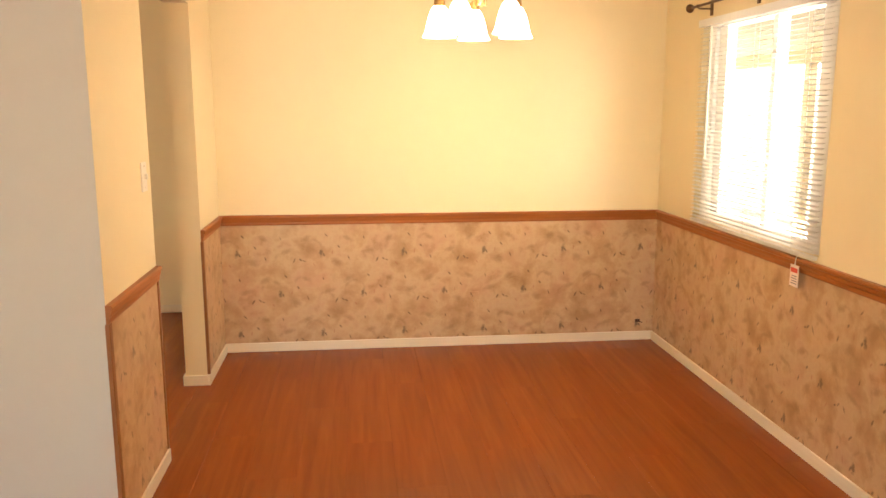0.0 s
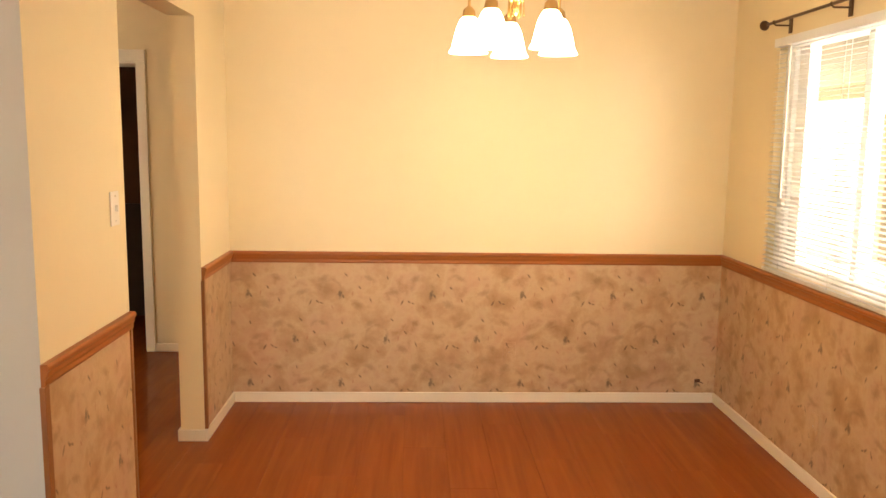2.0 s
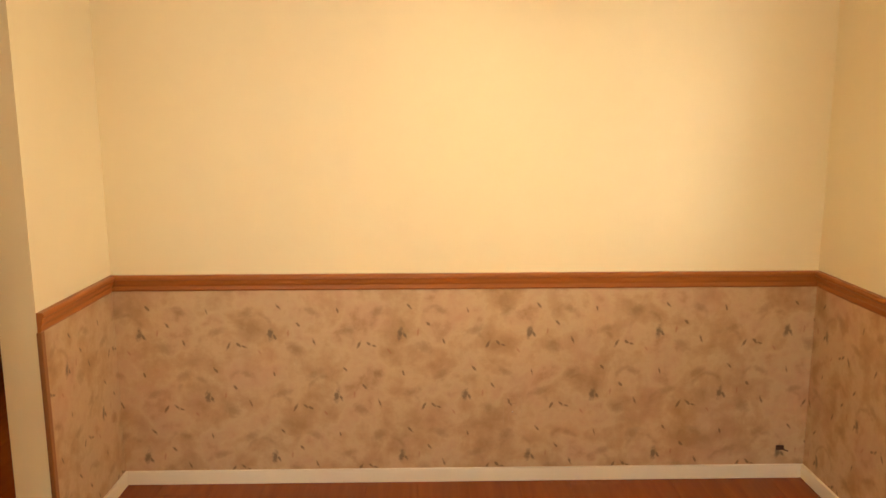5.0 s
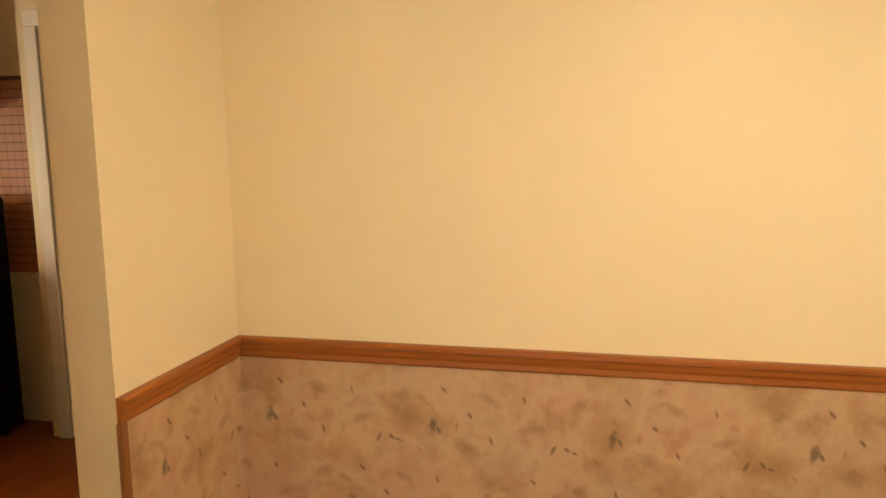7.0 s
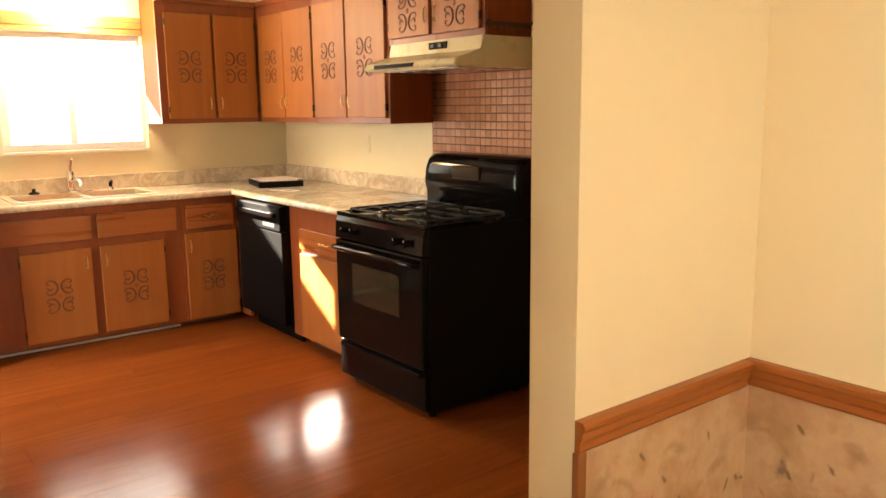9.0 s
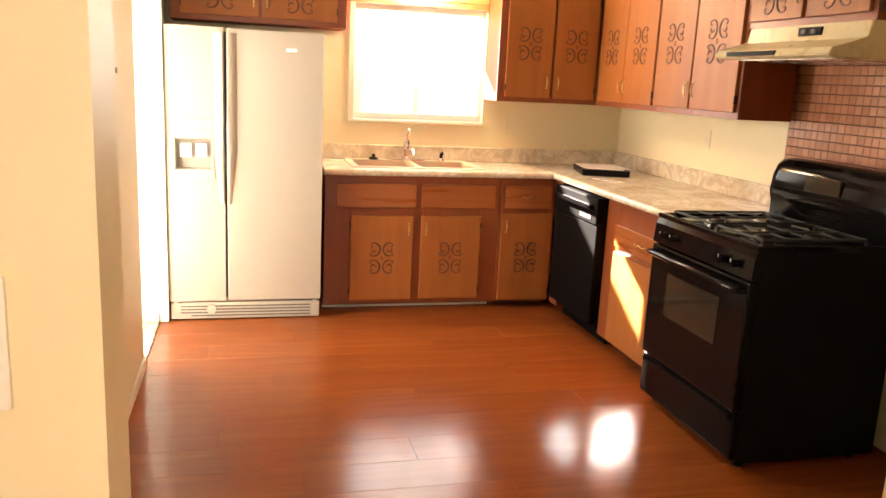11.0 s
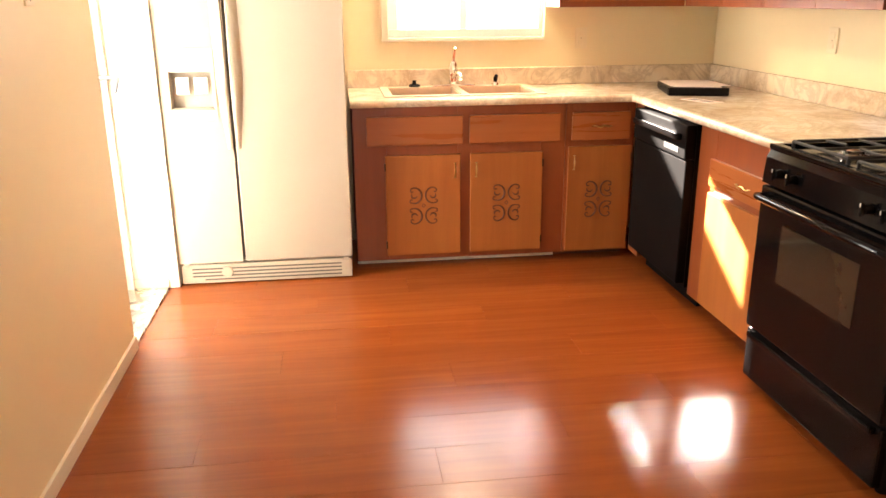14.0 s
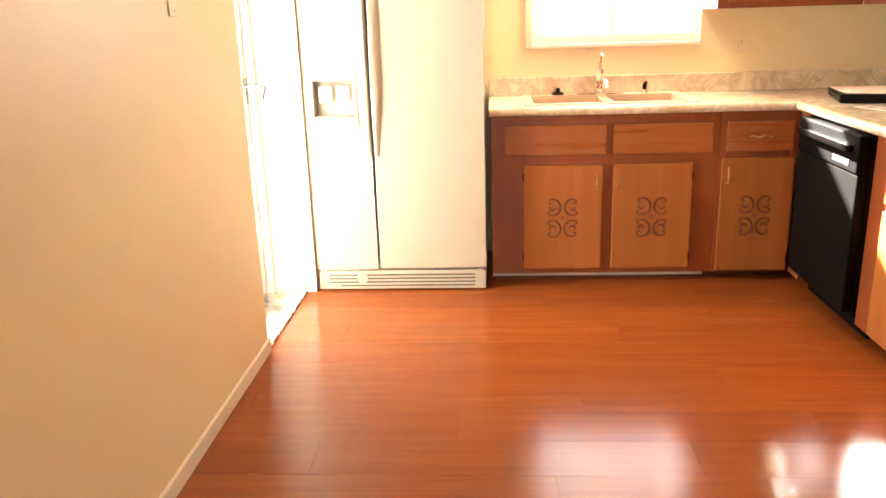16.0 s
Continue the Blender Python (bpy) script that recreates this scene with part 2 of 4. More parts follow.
M_BLACK = plain("black_enamel", (0.005, 0.0045, 0.0045), 0.10, vary=0.2, bump=0.0)
M_SATIN = plain("black_satin_plastic", (0.010, 0.009, 0.009), 0.24, vary=0.2, scale=4.0, bump=0.0)
for _m in (M_BLACK, M_SATIN):
    _m.node_tree.nodes["Principled BSDF"].inputs["Specular IOR Level"].default_value = 0.13 if _m is M_BLACK else 0.06
M_WASHER = plain("black_washer_plastic", (0.004, 0.0036, 0.0036), 0.5, vary=0.2, scale=4.0, bump=0.0)
M_WASHER.node_tree.nodes["Principled BSDF"].inputs["Specular IOR Level"].default_value = 0.05
M_IRON = plain("cast_iron", (0.018, 0.017, 0.017), 0.55, vary=0.2, bump=0.3)
M_OVENGLASS = plain("smoked_oven_glass", (0.034, 0.028, 0.019), 0.08, bump=0.0)
M_CHROME = plain("chrome", (0.86, 0.86, 0.86), 0.09, 1.0, 0.03, bump=0.0)
M_SINK = plain("almond_sink_enamel", (0.70, 0.60, 0.45), 0.22, vary=0.04)
M_STEEL = plain("brushed_steel", (0.62, 0.60, 0.56), 0.26, 1.0, 0.08, 60)
M_NICKEL = plain("dull_nickel", (0.24, 0.25, 0.27), 0.4, 0.8, 0.08)
M_BRASS = plain("aged_brass", (0.62, 0.42, 0.18), 0.28, 1.0, 0.15)
M_BRONZE = plain("dark_bronze", (0.14, 0.085, 0.05), 0.35, 0.9, 0.2)
M_HINGE = plain("dark_iron_hinge", (0.09, 0.04, 0.02), 0.45, 0.6)
M_HOOD = plain("almond_enamel", (0.66, 0.55, 0.32), 0.28, vary=0.05)
M_FRIDGE = plain("white_textured_enamel", (0.46, 0.40, 0.315), 0.33, vary=0.02, scale=12, bump=0.25)
M_FRIDGE_P = plain("cream_fridge_plastic", (0.48, 0.42, 0.33), 0.38, vary=0.03)
M_FRIDGE_D = plain("grey_dispenser_plastic", (0.42, 0.37, 0.30), 0.4)
M_GASKET = plain("grey_gasket", (0.10, 0.09, 0.08), 0.6)
M_PLASTIC = plain("white_plastic", (0.78, 0.74, 0.66), 0.35, vary=0.03)
M_IVORY = plain("ivory_plastic", (0.76, 0.66, 0.46), 0.4, vary=0.03)
M_VINYL = plain("white_vinyl_frame", (0.80, 0.79, 0.76), 0.35, vary=0.03)
M_SLAT = plain("white_blind_slat", (0.85, 0.84, 0.82), 0.4, vary=0.03)
_slat = M_SLAT.node_tree
_thin, _both = _slat.nodes.new("ShaderNodeBsdfTranslucent"), _slat.nodes.new("ShaderNodeMixShader")
_thin.inputs["Color"].default_value = (0.80, 0.79, 0.76, 1)
_both.inputs[0].default_value = 0.5
_slat.links.new(_slat.nodes["Principled BSDF"].outputs[0], _both.inputs[1])
_slat.links.new(_thin.outputs[0], _both.inputs[2])
_slat.links.new(_both.outputs[0], _slat.nodes["Material Output"].inputs["Surface"])
M_GLASS = clear_glass("window_glass")
M_SHADE = glowing("lit_frosted_glass", (1.0, 0.80, 0.52), BULB)
M_SINKLAMP = glowing("lit_sink_lamp_glass", (1.0, 0.84, 0.60), SINK_LAMP)
M_PAPERWHITE = plain("printed_paper", (0.80, 0.70, 0.64), 0.6)
M_RED = plain("red_print", (0.55, 0.06, 0.04), 0.5)
M_INK = plain("grey_print", (0.25, 0.24, 0.24), 0.6)
M_GROUND = plain("pale_concrete", (0.32, 0.30, 0.26), 0.85, vary=0.2, scale=2.0)
M_PATIO = paint("patio_roof_paint", (0.25, 0.195, 0.125), 0.7)


def soffit_material():
    n = Nodes("mottled_soffit_paper", 0.55)
    w = n.where()
    f = n.noise(w, 9.0, 6, 0.65, 1.0)
    n.colour(n.ramp(f, ((0.35, (0.36, 0.22, 0.10)), (0.5, (0.66, 0.52, 0.30)), (0.7, (0.74, 0.62, 0.40)))))
    return n.mat


M_SOFFIT = soffit_material()

# ---- shapes ----


def box(bm, x0, x1, y0, y1, z0, z1, bevel=0.0, seg=2):
    r = bmesh.ops.create_cube(bm, size=1.0)
    vs = r["verts"]
    for v in vs:
        v.co = Vector(((x0 + x1) / 2 + v.co.x * (x1 - x0), (y0 + y1) / 2 + v.co.y * (y1 - y0), (z0 + z1) / 2 + v.co.z * (z1 - z0)))
    if bevel:
        es = list({e for v in vs for e in v.link_edges})
        bmesh.ops.bevel(bm, geom=es, offset=bevel, segments=seg, affect="EDGES", profile=0.6)
    return bm


def boxes(*rows, bevel=0.0):
    bm = bmesh.new()
    for r in rows:
        box(bm, *r, bevel=bevel)
    return bm


def ring(bm, centre, side, up, r, seg):
    return [bm.verts.new(centre + side * (r * math.cos(2 * math.pi * k / seg)) + up * (r * math.sin(2 * math.pi * k / seg))) for k in range(seg)]


def tube(bm, pts, radius, seg=10, closed=False):
    """A round bar along the points; radius is one number or one for each point."""
    pts = [Vector(p) for p in pts]
    rings = []
    up = None
    for i, p in enumerate(pts):
        a, b = pts[max(0, i - 1)], pts[min(len(pts) - 1, i + 1)]
        if closed:
            a, b = pts[i - 1], pts[(i + 1) % len(pts)]
        way = (b - a).normalized()
        if up is None:
            up = way.orthogonal().normalized()
        up = (up - way * up.dot(way)).normalized()
        r = radius[i] if isinstance(radius, (list, tuple)) else radius
        rings.append(ring(bm, p, up, way.cross(up), r, seg))
    pairs = list(zip(rings, rings[1:])) + ([(rings[-1], rings[0])] if closed else [])
    for a, b in pairs:
        for k in range(seg):
            bm.faces.new((a[k], a[(k + 1) % seg], b[(k + 1) % seg], b[k]))
    if not closed:
        bm.faces.new(rings[0][::-1])
        bm.faces.new(rings[-1])
    return bm


def lathe(bm, profile, centre=(0, 0, 0), seg=24, cap=True):
    """Turns (radius, height) pairs round the vertical."""
    c = Vector(centre)
    rings = [ring(bm, c + Vector((0, 0, z)), Vector((1, 0, 0)), Vector((0, 1, 0)), max(r, 0.0004), seg) for r, z in profile]
    for a, b in zip(rings, rings[1:]):
        for k in range(seg):
            bm.faces.new((a[k], a[(k + 1) % seg], b[(k + 1) % seg], b[k]))
    if cap:
        bm.faces.new(rings[0][::-1])
        bm.faces.new(rings[-1])
    return bm


def mesh_of(name, bm, material, smooth=False):
    bmesh.ops.recalc_face_normals(bm, faces=bm.faces)
    me = bpy.data.meshes.new(name)
    bm.to_mesh(me)
    bm.free()
    me.materials.append(material)
    if smooth:
        for p in me.polygons:
            p.use_smooth = True
        me.set_sharp_from_angle(angle=radians(40))
    return me


def part(name, bm, material, parent, label="", smooth=False, at=None):
    ob = new(name, mesh_of(name, bm, material, smooth))
    ob.parent = parent
    if at is not None:
        ob.matrix_basis = at
    return tagged(ob, label)


def thing(name, place, label, category, group="", kind="", turn=0.0):
    ob = new(name)
    ob.empty_display_size = 0.1
    ob.matrix_world = pose(*place, 0, 0, turn)
    return tagged(ob, label, category, group, kind)


def solid(name, bm, material, label, category, kind="structure", smooth=False, group=""):
    return tagged(new(name, mesh_of(name, bm, material, smooth)), label, category, group, kind)


# ---- the rooms ----
XW, XE, YN, H = -0.53, 2.225, 5.328, 2.44          # dining room faces
KW, KN, KS, KE = -5.22, 6.55, 3.40, -0.65          # kitchen faces
LN = 3.11                                         # living-room side of the wall beside the kitchen
DOOR_S, DOOR_N = 3.787, 4.742                        # opening between dining room and kitchen


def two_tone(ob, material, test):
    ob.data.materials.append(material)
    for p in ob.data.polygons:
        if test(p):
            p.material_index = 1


w = solid("wall_between", boxes((KE, XW, LN, DOOR_S, 0, H), (KE, XW, DOOR_S, DOOR_N, 2.03, H), (KE, XW, DOOR_N, KN, 0, H)), M_WALL,
          "cream painted wall with an open passage", "wall")
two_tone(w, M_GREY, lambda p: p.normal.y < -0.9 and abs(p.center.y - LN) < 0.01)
w = solid("wall_south_kitchen", boxes((-5.42, -4.53, LN, KS, 0, H), (-4.53, -3.778, LN, KS, 2.06, H), (-3.778, KE, LN, KS, 0, H)), M_WALL,
          "cream painted wall with an outside doorway", "wall")
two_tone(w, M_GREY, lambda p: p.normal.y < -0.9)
solid("wall_north_dining", boxes((XW, 2.36, YN, 5.45, 0, H)), M_WALL, "cream painted wall above floral wallpaper", "wall")
EW0, EW1, EZ0, EZ1 = 3.53, 4.79, 0.885, 1.985
solid("wall_east", boxes((XE, 2.36, -3.1, EW0, 0, H), (XE, 2.36, EW0, EW1, 0, EZ0), (XE, 2.36, EW0, EW1, EZ1, H), (XE, 2.36, EW1, YN, 0, H)), M_WALL,
      "cream painted wall with a blind-covered window", "wall")
KZ0, KZ1, KY0, KY1 = 1.183, 1.937, 4.592, 5.498
# outer layer takes a darker colour so the sunlit window reveal looks less bright
for nm, x0, x1, mat, words in (("wall_west_kitchen", -5.31, KW, M_WALL, "cream painted kitchen wall with a bright window"), ("wall_west_outside", -5.42, -5.31, M_PATIO, "outer layer of the kitchen wall, darkened to dull its sunlit reveal")):
    solid(nm, boxes((x0, x1, KS, KY0, 0, H), (x0, x1, KY0, KY1, 0, KZ0), (x0, x1, KY0, KY1, KZ1, H), (x0, x1, KY1, 6.67, 0, H)), mat, words, "wall")
NX0, NX1, NZ, NY, NP = -2.045, -1.352, 1.972, 6.38, -2.15
solid("wall_north_kitchen", boxes((KW, NP, KN, 6.67, 0, H), (NP, NX0, NY, 6.67, 0, H), (NX0, NX1, NY, 6.67, NZ, H), (NX1, KE, NY, 6.67, 0, H)), M_WALL,
      "cream painted kitchen wall with a dark doorway", "wall")
# unseen wall; the gap is added to let the living-room fill light in
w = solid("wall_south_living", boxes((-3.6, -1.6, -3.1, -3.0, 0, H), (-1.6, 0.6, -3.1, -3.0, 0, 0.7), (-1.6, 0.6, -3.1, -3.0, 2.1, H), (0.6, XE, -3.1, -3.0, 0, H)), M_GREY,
          "plain off-white wall, out of view, with an opening added for fill light", "wall")
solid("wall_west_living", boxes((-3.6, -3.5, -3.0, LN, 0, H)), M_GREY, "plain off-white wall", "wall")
# back room surfaces get dark base colours, the lower band the darkest
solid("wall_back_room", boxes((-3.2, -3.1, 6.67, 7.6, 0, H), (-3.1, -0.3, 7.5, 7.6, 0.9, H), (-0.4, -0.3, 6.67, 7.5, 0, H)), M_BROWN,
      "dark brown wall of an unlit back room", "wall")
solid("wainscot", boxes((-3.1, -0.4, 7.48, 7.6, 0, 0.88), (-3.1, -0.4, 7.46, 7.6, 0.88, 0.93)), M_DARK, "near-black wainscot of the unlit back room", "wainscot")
solid("ceiling", boxes((-5.42, 2.36, -3.1, 7.6, H, 2.56)), M_CEIL, "flat painted ceiling", "ceiling")

# wallpaper below the chair rail, set 3 mm proud of the plaster
RT, RB = 0.863, 0.800
solid("wallpaper_north", boxes((XW + 0.003, XE - 0.003, YN - 0.003, YN, 0.05, RB + 0.01)), M_PAPER, "faded rose and leaf wallpaper", "wallpaper")
solid("wallpaper_east", boxes((XE - 0.003, XE, 2.3, YN, 0.05, RB + 0.01)), M_PAPER, "faded rose and leaf wallpaper", "wallpaper")
solid("wallpaper_stub", boxes((XW, XW + 0.003, DOOR_N + 0.02, YN - 0.003, 0.05, RB + 0.01)), M_PAPER, "faded rose and leaf wallpaper", "wallpaper")
solid("wallpaper_west", boxes((XW, XW + 0.003, LN + 0.02, DOOR_S - 0.015, 0.05, RB + 0.01)), M_PAPER, "faded rose and leaf wallpaper", "wallpaper")


def rail(name, axis, a, b, face, out, mat):
    """A moulded chair rail: a flat board with a rounded nose near its top and a thin lower bead."""
    prof = ((0.0, RB), (0.010, RB), (0.013, RB + 0.006), (0.013, RB + 0.020), (0.017, RB + 0.028), (0.019, RB + 0.042), (0.024, RB + 0.048),
            (0.024, RT - 0.006), (0.019, RT), (0.0, RT))
    bm = bmesh.new()
    ends = []
    for s in (a, b):
        ends.append([bm.verts.new((s, face + out * d, z) if axis == 0 else (face + out * d, s, z)) for d, z in prof])
    m = len(prof)
    for k in range(m):
        bm.faces.new((ends[0][k], ends[0][(k + 1) % m], ends[1][(k + 1) % m], ends[1][k]))
    bm.faces.new(ends[0][::-1])
    bm.faces.new(ends[1])
    return solid(name, bm, mat, "orange-stained oak chair rail above wallpaper", "chair rail", group="chair rails")


rail("chair_rail_north", 0, XW, XE, YN, -1, M_OAK_X)
rail("chair_rail_east", 1, 2.3, YN - 0.024, XE, -1, M_OAK_Y)
rail("chair_rail_stub", 1, DOOR_N, YN - 0.024, XW, 1, M_OAK_Y)
rail("chair_rail_west", 1, LN - 0.004, DOOR_S, XW, 1, M_OAK_Y)
for nm, y0, y1, xo in (("corner_trim_stub", DOOR_N - 0.002, DOOR_N + 0.022, 0.012), ("corner_trim_passage", DOOR_S - 0.016, DOOR_S + 0.003, 0.009),
                       ("corner_trim_living", LN - 0.008, LN + 0.022, 0.012)):
    solid(nm, box(bmesh.new(), XW - 0.004, XW + xo, y0, y1, 0.0 if nm == "corner_trim_living" else 0.06, RB, 0.003), M_OAK_Z,
          "dark oak corner strip closing the wallpaper edge", "trim", group="corner strips")


def baseboard(name, x0, x1, y0, y1):
    solid(name, box(bmesh.new(), x0, x1, y0, y1, 0.0, 0.058, 0.004), M_TRIM, "cream painted low baseboard", "baseboard", group="baseboards")


T = 0.013
baseboard("baseboard_north", XW + T, XE - T, YN - T, YN)
baseboard("baseboard_east", XE - T, XE, -2.9, YN)
baseboard("baseboard_stub", XW, XW + T, DOOR_N - T, YN)
baseboard("baseboard_jamb_north", KE - T, XW, DOOR_N - T, DOOR_N)
baseboard("baseboard_west", XW, XW + T, LN + 0.024, DOOR_S)
baseboard("baseboard_jamb_south", KE - T, XW, DOOR_S, DOOR_S + T)
baseboard("baseboard_kitchen_south", -3.778, KE, KS, KS + T)
baseboard("baseboard_kitchen_east", KE - T, KE, DOOR_N, NY)
baseboard("baseboard_door_reveal", -4.512, -4.512 + T, 3.22, KS)
solid("door_reveal_board", boxes((-4.53, -4.512, 3.20, KS, 0, 2.06)), M_CASING, "white painted board lining the doorway", "door lining")
baseboard("baseboard_kitchen_north", NX1 + 0.056, KE - T, NY - T, NY)
baseboard("baseboard_living", -3.5, XW - 0.004, LN - T, LN)

solid("door_casing_outer", box(bmesh.new(), -4.60, -4.485, 2.99, LN, 0, 2.1, 0.004), M_CASING, "white painted outer door casing", "door casing", group="door casings")
solid("door_casing_outside", box(bmesh.new(), -4.60, -4.512, KS, KS + 0.052, 0, 2.1, 0.004), M_CASING, "white painted casing beside the fridge", "door casing", group="door casings")

# doorway to the dark back room: white casing
for nm, r in (("door_casing_left", (NX0 - 0.06, NX0 + 0.008, NY - 0.016, NY, 0, NZ - 0.006)), ("door_casing_right", (NX1 - 0.008, NX1 + 0.054, NY - 0.016, NY, 0, NZ - 0.006)),
              ("door_casing_top", (NX0 - 0.06, NX1 + 0.054, NY - 0.016, NY, NZ - 0.006, NZ + 0.07)), ("door_lining_left", (NX0, NX0 + 0.014, NY, 6.67, 0, NZ - 0.006)),
              ("door_lining_right", (NX1 - 0.014, NX1, NY, 6.67, 0, NZ - 0.006)), ("door_lining_top", (NX0, NX1, NY, 6.67, NZ - 0.02, NZ - 0.004))):
    solid(nm, box(bmesh.new(), *r, 0.005), M_CASING, "white painted door casing", "door casing", group="door casings")

# ---- outside ----
solid("ground", boxes((-90, 90, -90, 90, -0.3, -0.15)), M_GROUND, "pale sunlit concrete ground", "ground")
# flat board with a faint glow of its own, in place of the bright outdoors
_bd = Nodes("glowing_backdrop", 0.9)
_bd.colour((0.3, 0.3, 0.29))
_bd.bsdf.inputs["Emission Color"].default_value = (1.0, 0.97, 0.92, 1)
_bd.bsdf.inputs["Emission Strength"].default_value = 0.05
solid("backdrop", boxes((6.6, 6.7, -6, 30, -0.15, 5.0)), _bd.mat, "plain glowing board standing in for bright distance outside the window", "backdrop")
PATIO = thing("patio_cover", (2.36, 1.0, 2.1), "tan painted patio cover outside the window", "patio cover")
part("roof_deck", boxes((0.0, 3.6, -3.0, 17.0, 0.10, 0.16)), M_PATIO, PATIO)
part("beam", boxes((3.45, 3.6, -3.0, 17.0, -0.05, 0.10)), M_PATIO, PATIO)
for k in range(6):
    part("post", boxes((3.47, 3.58, -2.9 + 3.9 * k, -2.79 + 3.9 * k, -2.25, -0.05)), M_PATIO, PATIO)
# unseen wall, added only to keep the sun off the floor by the range
solid("sun_block_wing", boxes((-6.40, -5.42, 4.28, 4.40, -0.15, 2.26)), M_PATIO, "unseen tan wall added outside to block the sunbeam's south part", "wall")
# added board: glows to whiten the kitchen window, its top edge cuts low sun
_bw = Nodes("glowing_backdrop_west", 0.9)
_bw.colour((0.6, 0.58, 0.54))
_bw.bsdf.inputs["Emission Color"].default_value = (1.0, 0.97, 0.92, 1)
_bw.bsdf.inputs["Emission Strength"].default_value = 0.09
solid("backdrop_west", boxes((-9.42, -9.27, -3.0, 9.0, -0.15, 3.715)), _bw.mat, "plain glowing board added outside the kitchen window, cutting off low sun", "backdrop")
# eave out of view, added at the height that trims the sun stripe's top
EAVE = thing("sun_cut_eave", (-5.42, 4.8, 2.25), "unseen tan roof edge added outside to cut off high sun", "roof eave")
part("roof_deck", boxes((-0.98, 0.0, -3.0, 3.0, 0.02, 0.12)), M_PATIO, EAVE)
part("fascia", boxes((-1.0, -0.98, -3.0, 3.0, 0.0, 0.14)), M_PATIO, EAVE)

# ---- dining window with its blind ----
win = thing("window_1", (2.30, 4.16, EZ0), "white vinyl two-pane sliding window", "window", kind="structure")
W2, HH = (EW1 - EW0) / 2, EZ1 - EZ0
for nm, r in (("frame_bottom", (-0.04, 0.05, -W2, W2, 0.0, 0.05)), ("frame_top", (-0.04, 0.05, -W2, W2, HH - 0.05, HH)),
              ("frame_side", (-0.04, 0.05, -W2, -W2 + 0.085, 0.05, HH - 0.05)), ("frame_side", (-0.04, 0.05, W2 - 0.085, W2, 0.05, HH - 0.05)),
              ("sash_stile", (-0.022, 0.03, -W2 + 0.097, -W2 + 0.19, 0.05, HH - 0.05)), ("sash_stile", (-0.022, 0.03, W2 - 0.19, W2 - 0.097, 0.05, HH - 0.05)),
              ("meeting_stile", (-0.03, 0.03, -0.085, -0.04, 0.05, HH - 0.05))):
    part(nm, box(bmesh.new(), *r, 0.004), M_VINYL, win)
for y0, y1 in ((-W2 + 0.085, -0.085), (-0.04, W2 - 0.085)):
    p = part("pane", boxes((-0.002, 0.002, y0, y1, 0.05, HH - 0.05)), M_GLASS, win)
    p.visible_shadow = False

blind = thing("window_blind", (2.215, 4.16, EZ0), "white horizontal slat blind lowered with open slats", "blind")
part("head_rail", box(bmesh.new(), -0.018, 0.02, -W2 - 0.005, W2 + 0.005, HH - 0.045, HH - 0.005, 0.003), M_SLAT, blind)
part("bottom_rail", box(bmesh.new(), -0.014, 0.014, -W2 + 0.01, W2 - 0.01, -0.012, 0.004, 0.003), M_SLAT, blind)


def slat_mesh():
    bm = bmesh.new()
    n = 5
    rows = []
    for y in (-W2 + 0.006, W2 - 0.006):
        rows.append([[bm.verts.new((-0.0125 + 0.025 * k / (n - 1), y, 0.0022 * (1 - (2 * k / (n - 1) - 1) ** 2) + dz)) for k in range(n)] for dz in (0.0, 0.0007)])
    for k in range(n - 1):
        bm.faces.new((rows[0][1][k], rows[0][1][k + 1], rows[1][1][k + 1], rows[1][1][k]))
        bm.faces.new((rows[0][0][k + 1], rows[0][0][k], rows[1][0][k], rows[1][0][k + 1]))
    return mesh_of("slat", bm, M_SLAT, True)


SLAT = slat_mesh()
for k in range(48):
    o = new("slat", SLAT)
    o.parent = blind
    o.matrix_basis = pose(0.0, random.uniform(-0.001, 0.001), 0.018 + 0.0218 * k, random.uniform(-0.15, 0.15), -9 + random.uniform(-1.2, 1.2), 0)
for y in (-0.45, 0.0, 0.45):
    bm = bmesh.new()
    for dx in (-0.0125, 0.0125):
        tube(bm, ((dx, y, 0.0), (dx, y, HH - 0.04)), 0.0012, 5)
    part("ladder_cord", bm, M_SLAT, blind)
bm = tube(bmesh.new(), ((-0.024, 0.45, 0.35), (-0.024, 0.45, HH - 0.05)), 0.004, 8)
part("tilt_wand", bm, M_PLASTIC, blind, "clear plastic wand", True)

tag = thing("warning_tag", (2.190, 3.645, 0.74), "small white cord warning tag with red print", "tag")
part("card", box(bmesh.new(), -0.0015, 0.0015, -0.032, 0.032, 0.0, 0.095, 0.001), M_PAPERWHITE, tag)
part("red_band", boxes((-0.0022, -0.0012, -0.026, 0.026, 0.062, 0.082)), M_RED, tag)
part("print_lines", boxes(*[(-0.0021, -0.0012, -0.024, 0.022 - 0.006 * (k % 2), 0.012 + 0.011 * k, 0.016 + 0.011 * k) for k in range(4)]), M_INK, tag)
part("cord", tube(bmesh.new(), ((0, 0, 0.093), (0.004, 0.004, 0.12), (0.012, 0.0, 0.145)), 0.0022, 6), M_SLAT, tag)

rod = thing("curtain_rod", (2.15, 4.16, 2.045), "bare dark bronze curtain rod above the window", "curtain rod")
part("pole", tube(bmesh.new(), ((0, -0.78, 0), (0, 0.62, 0)), 0.007, 12), M_BRONZE, rod, smooth=True)
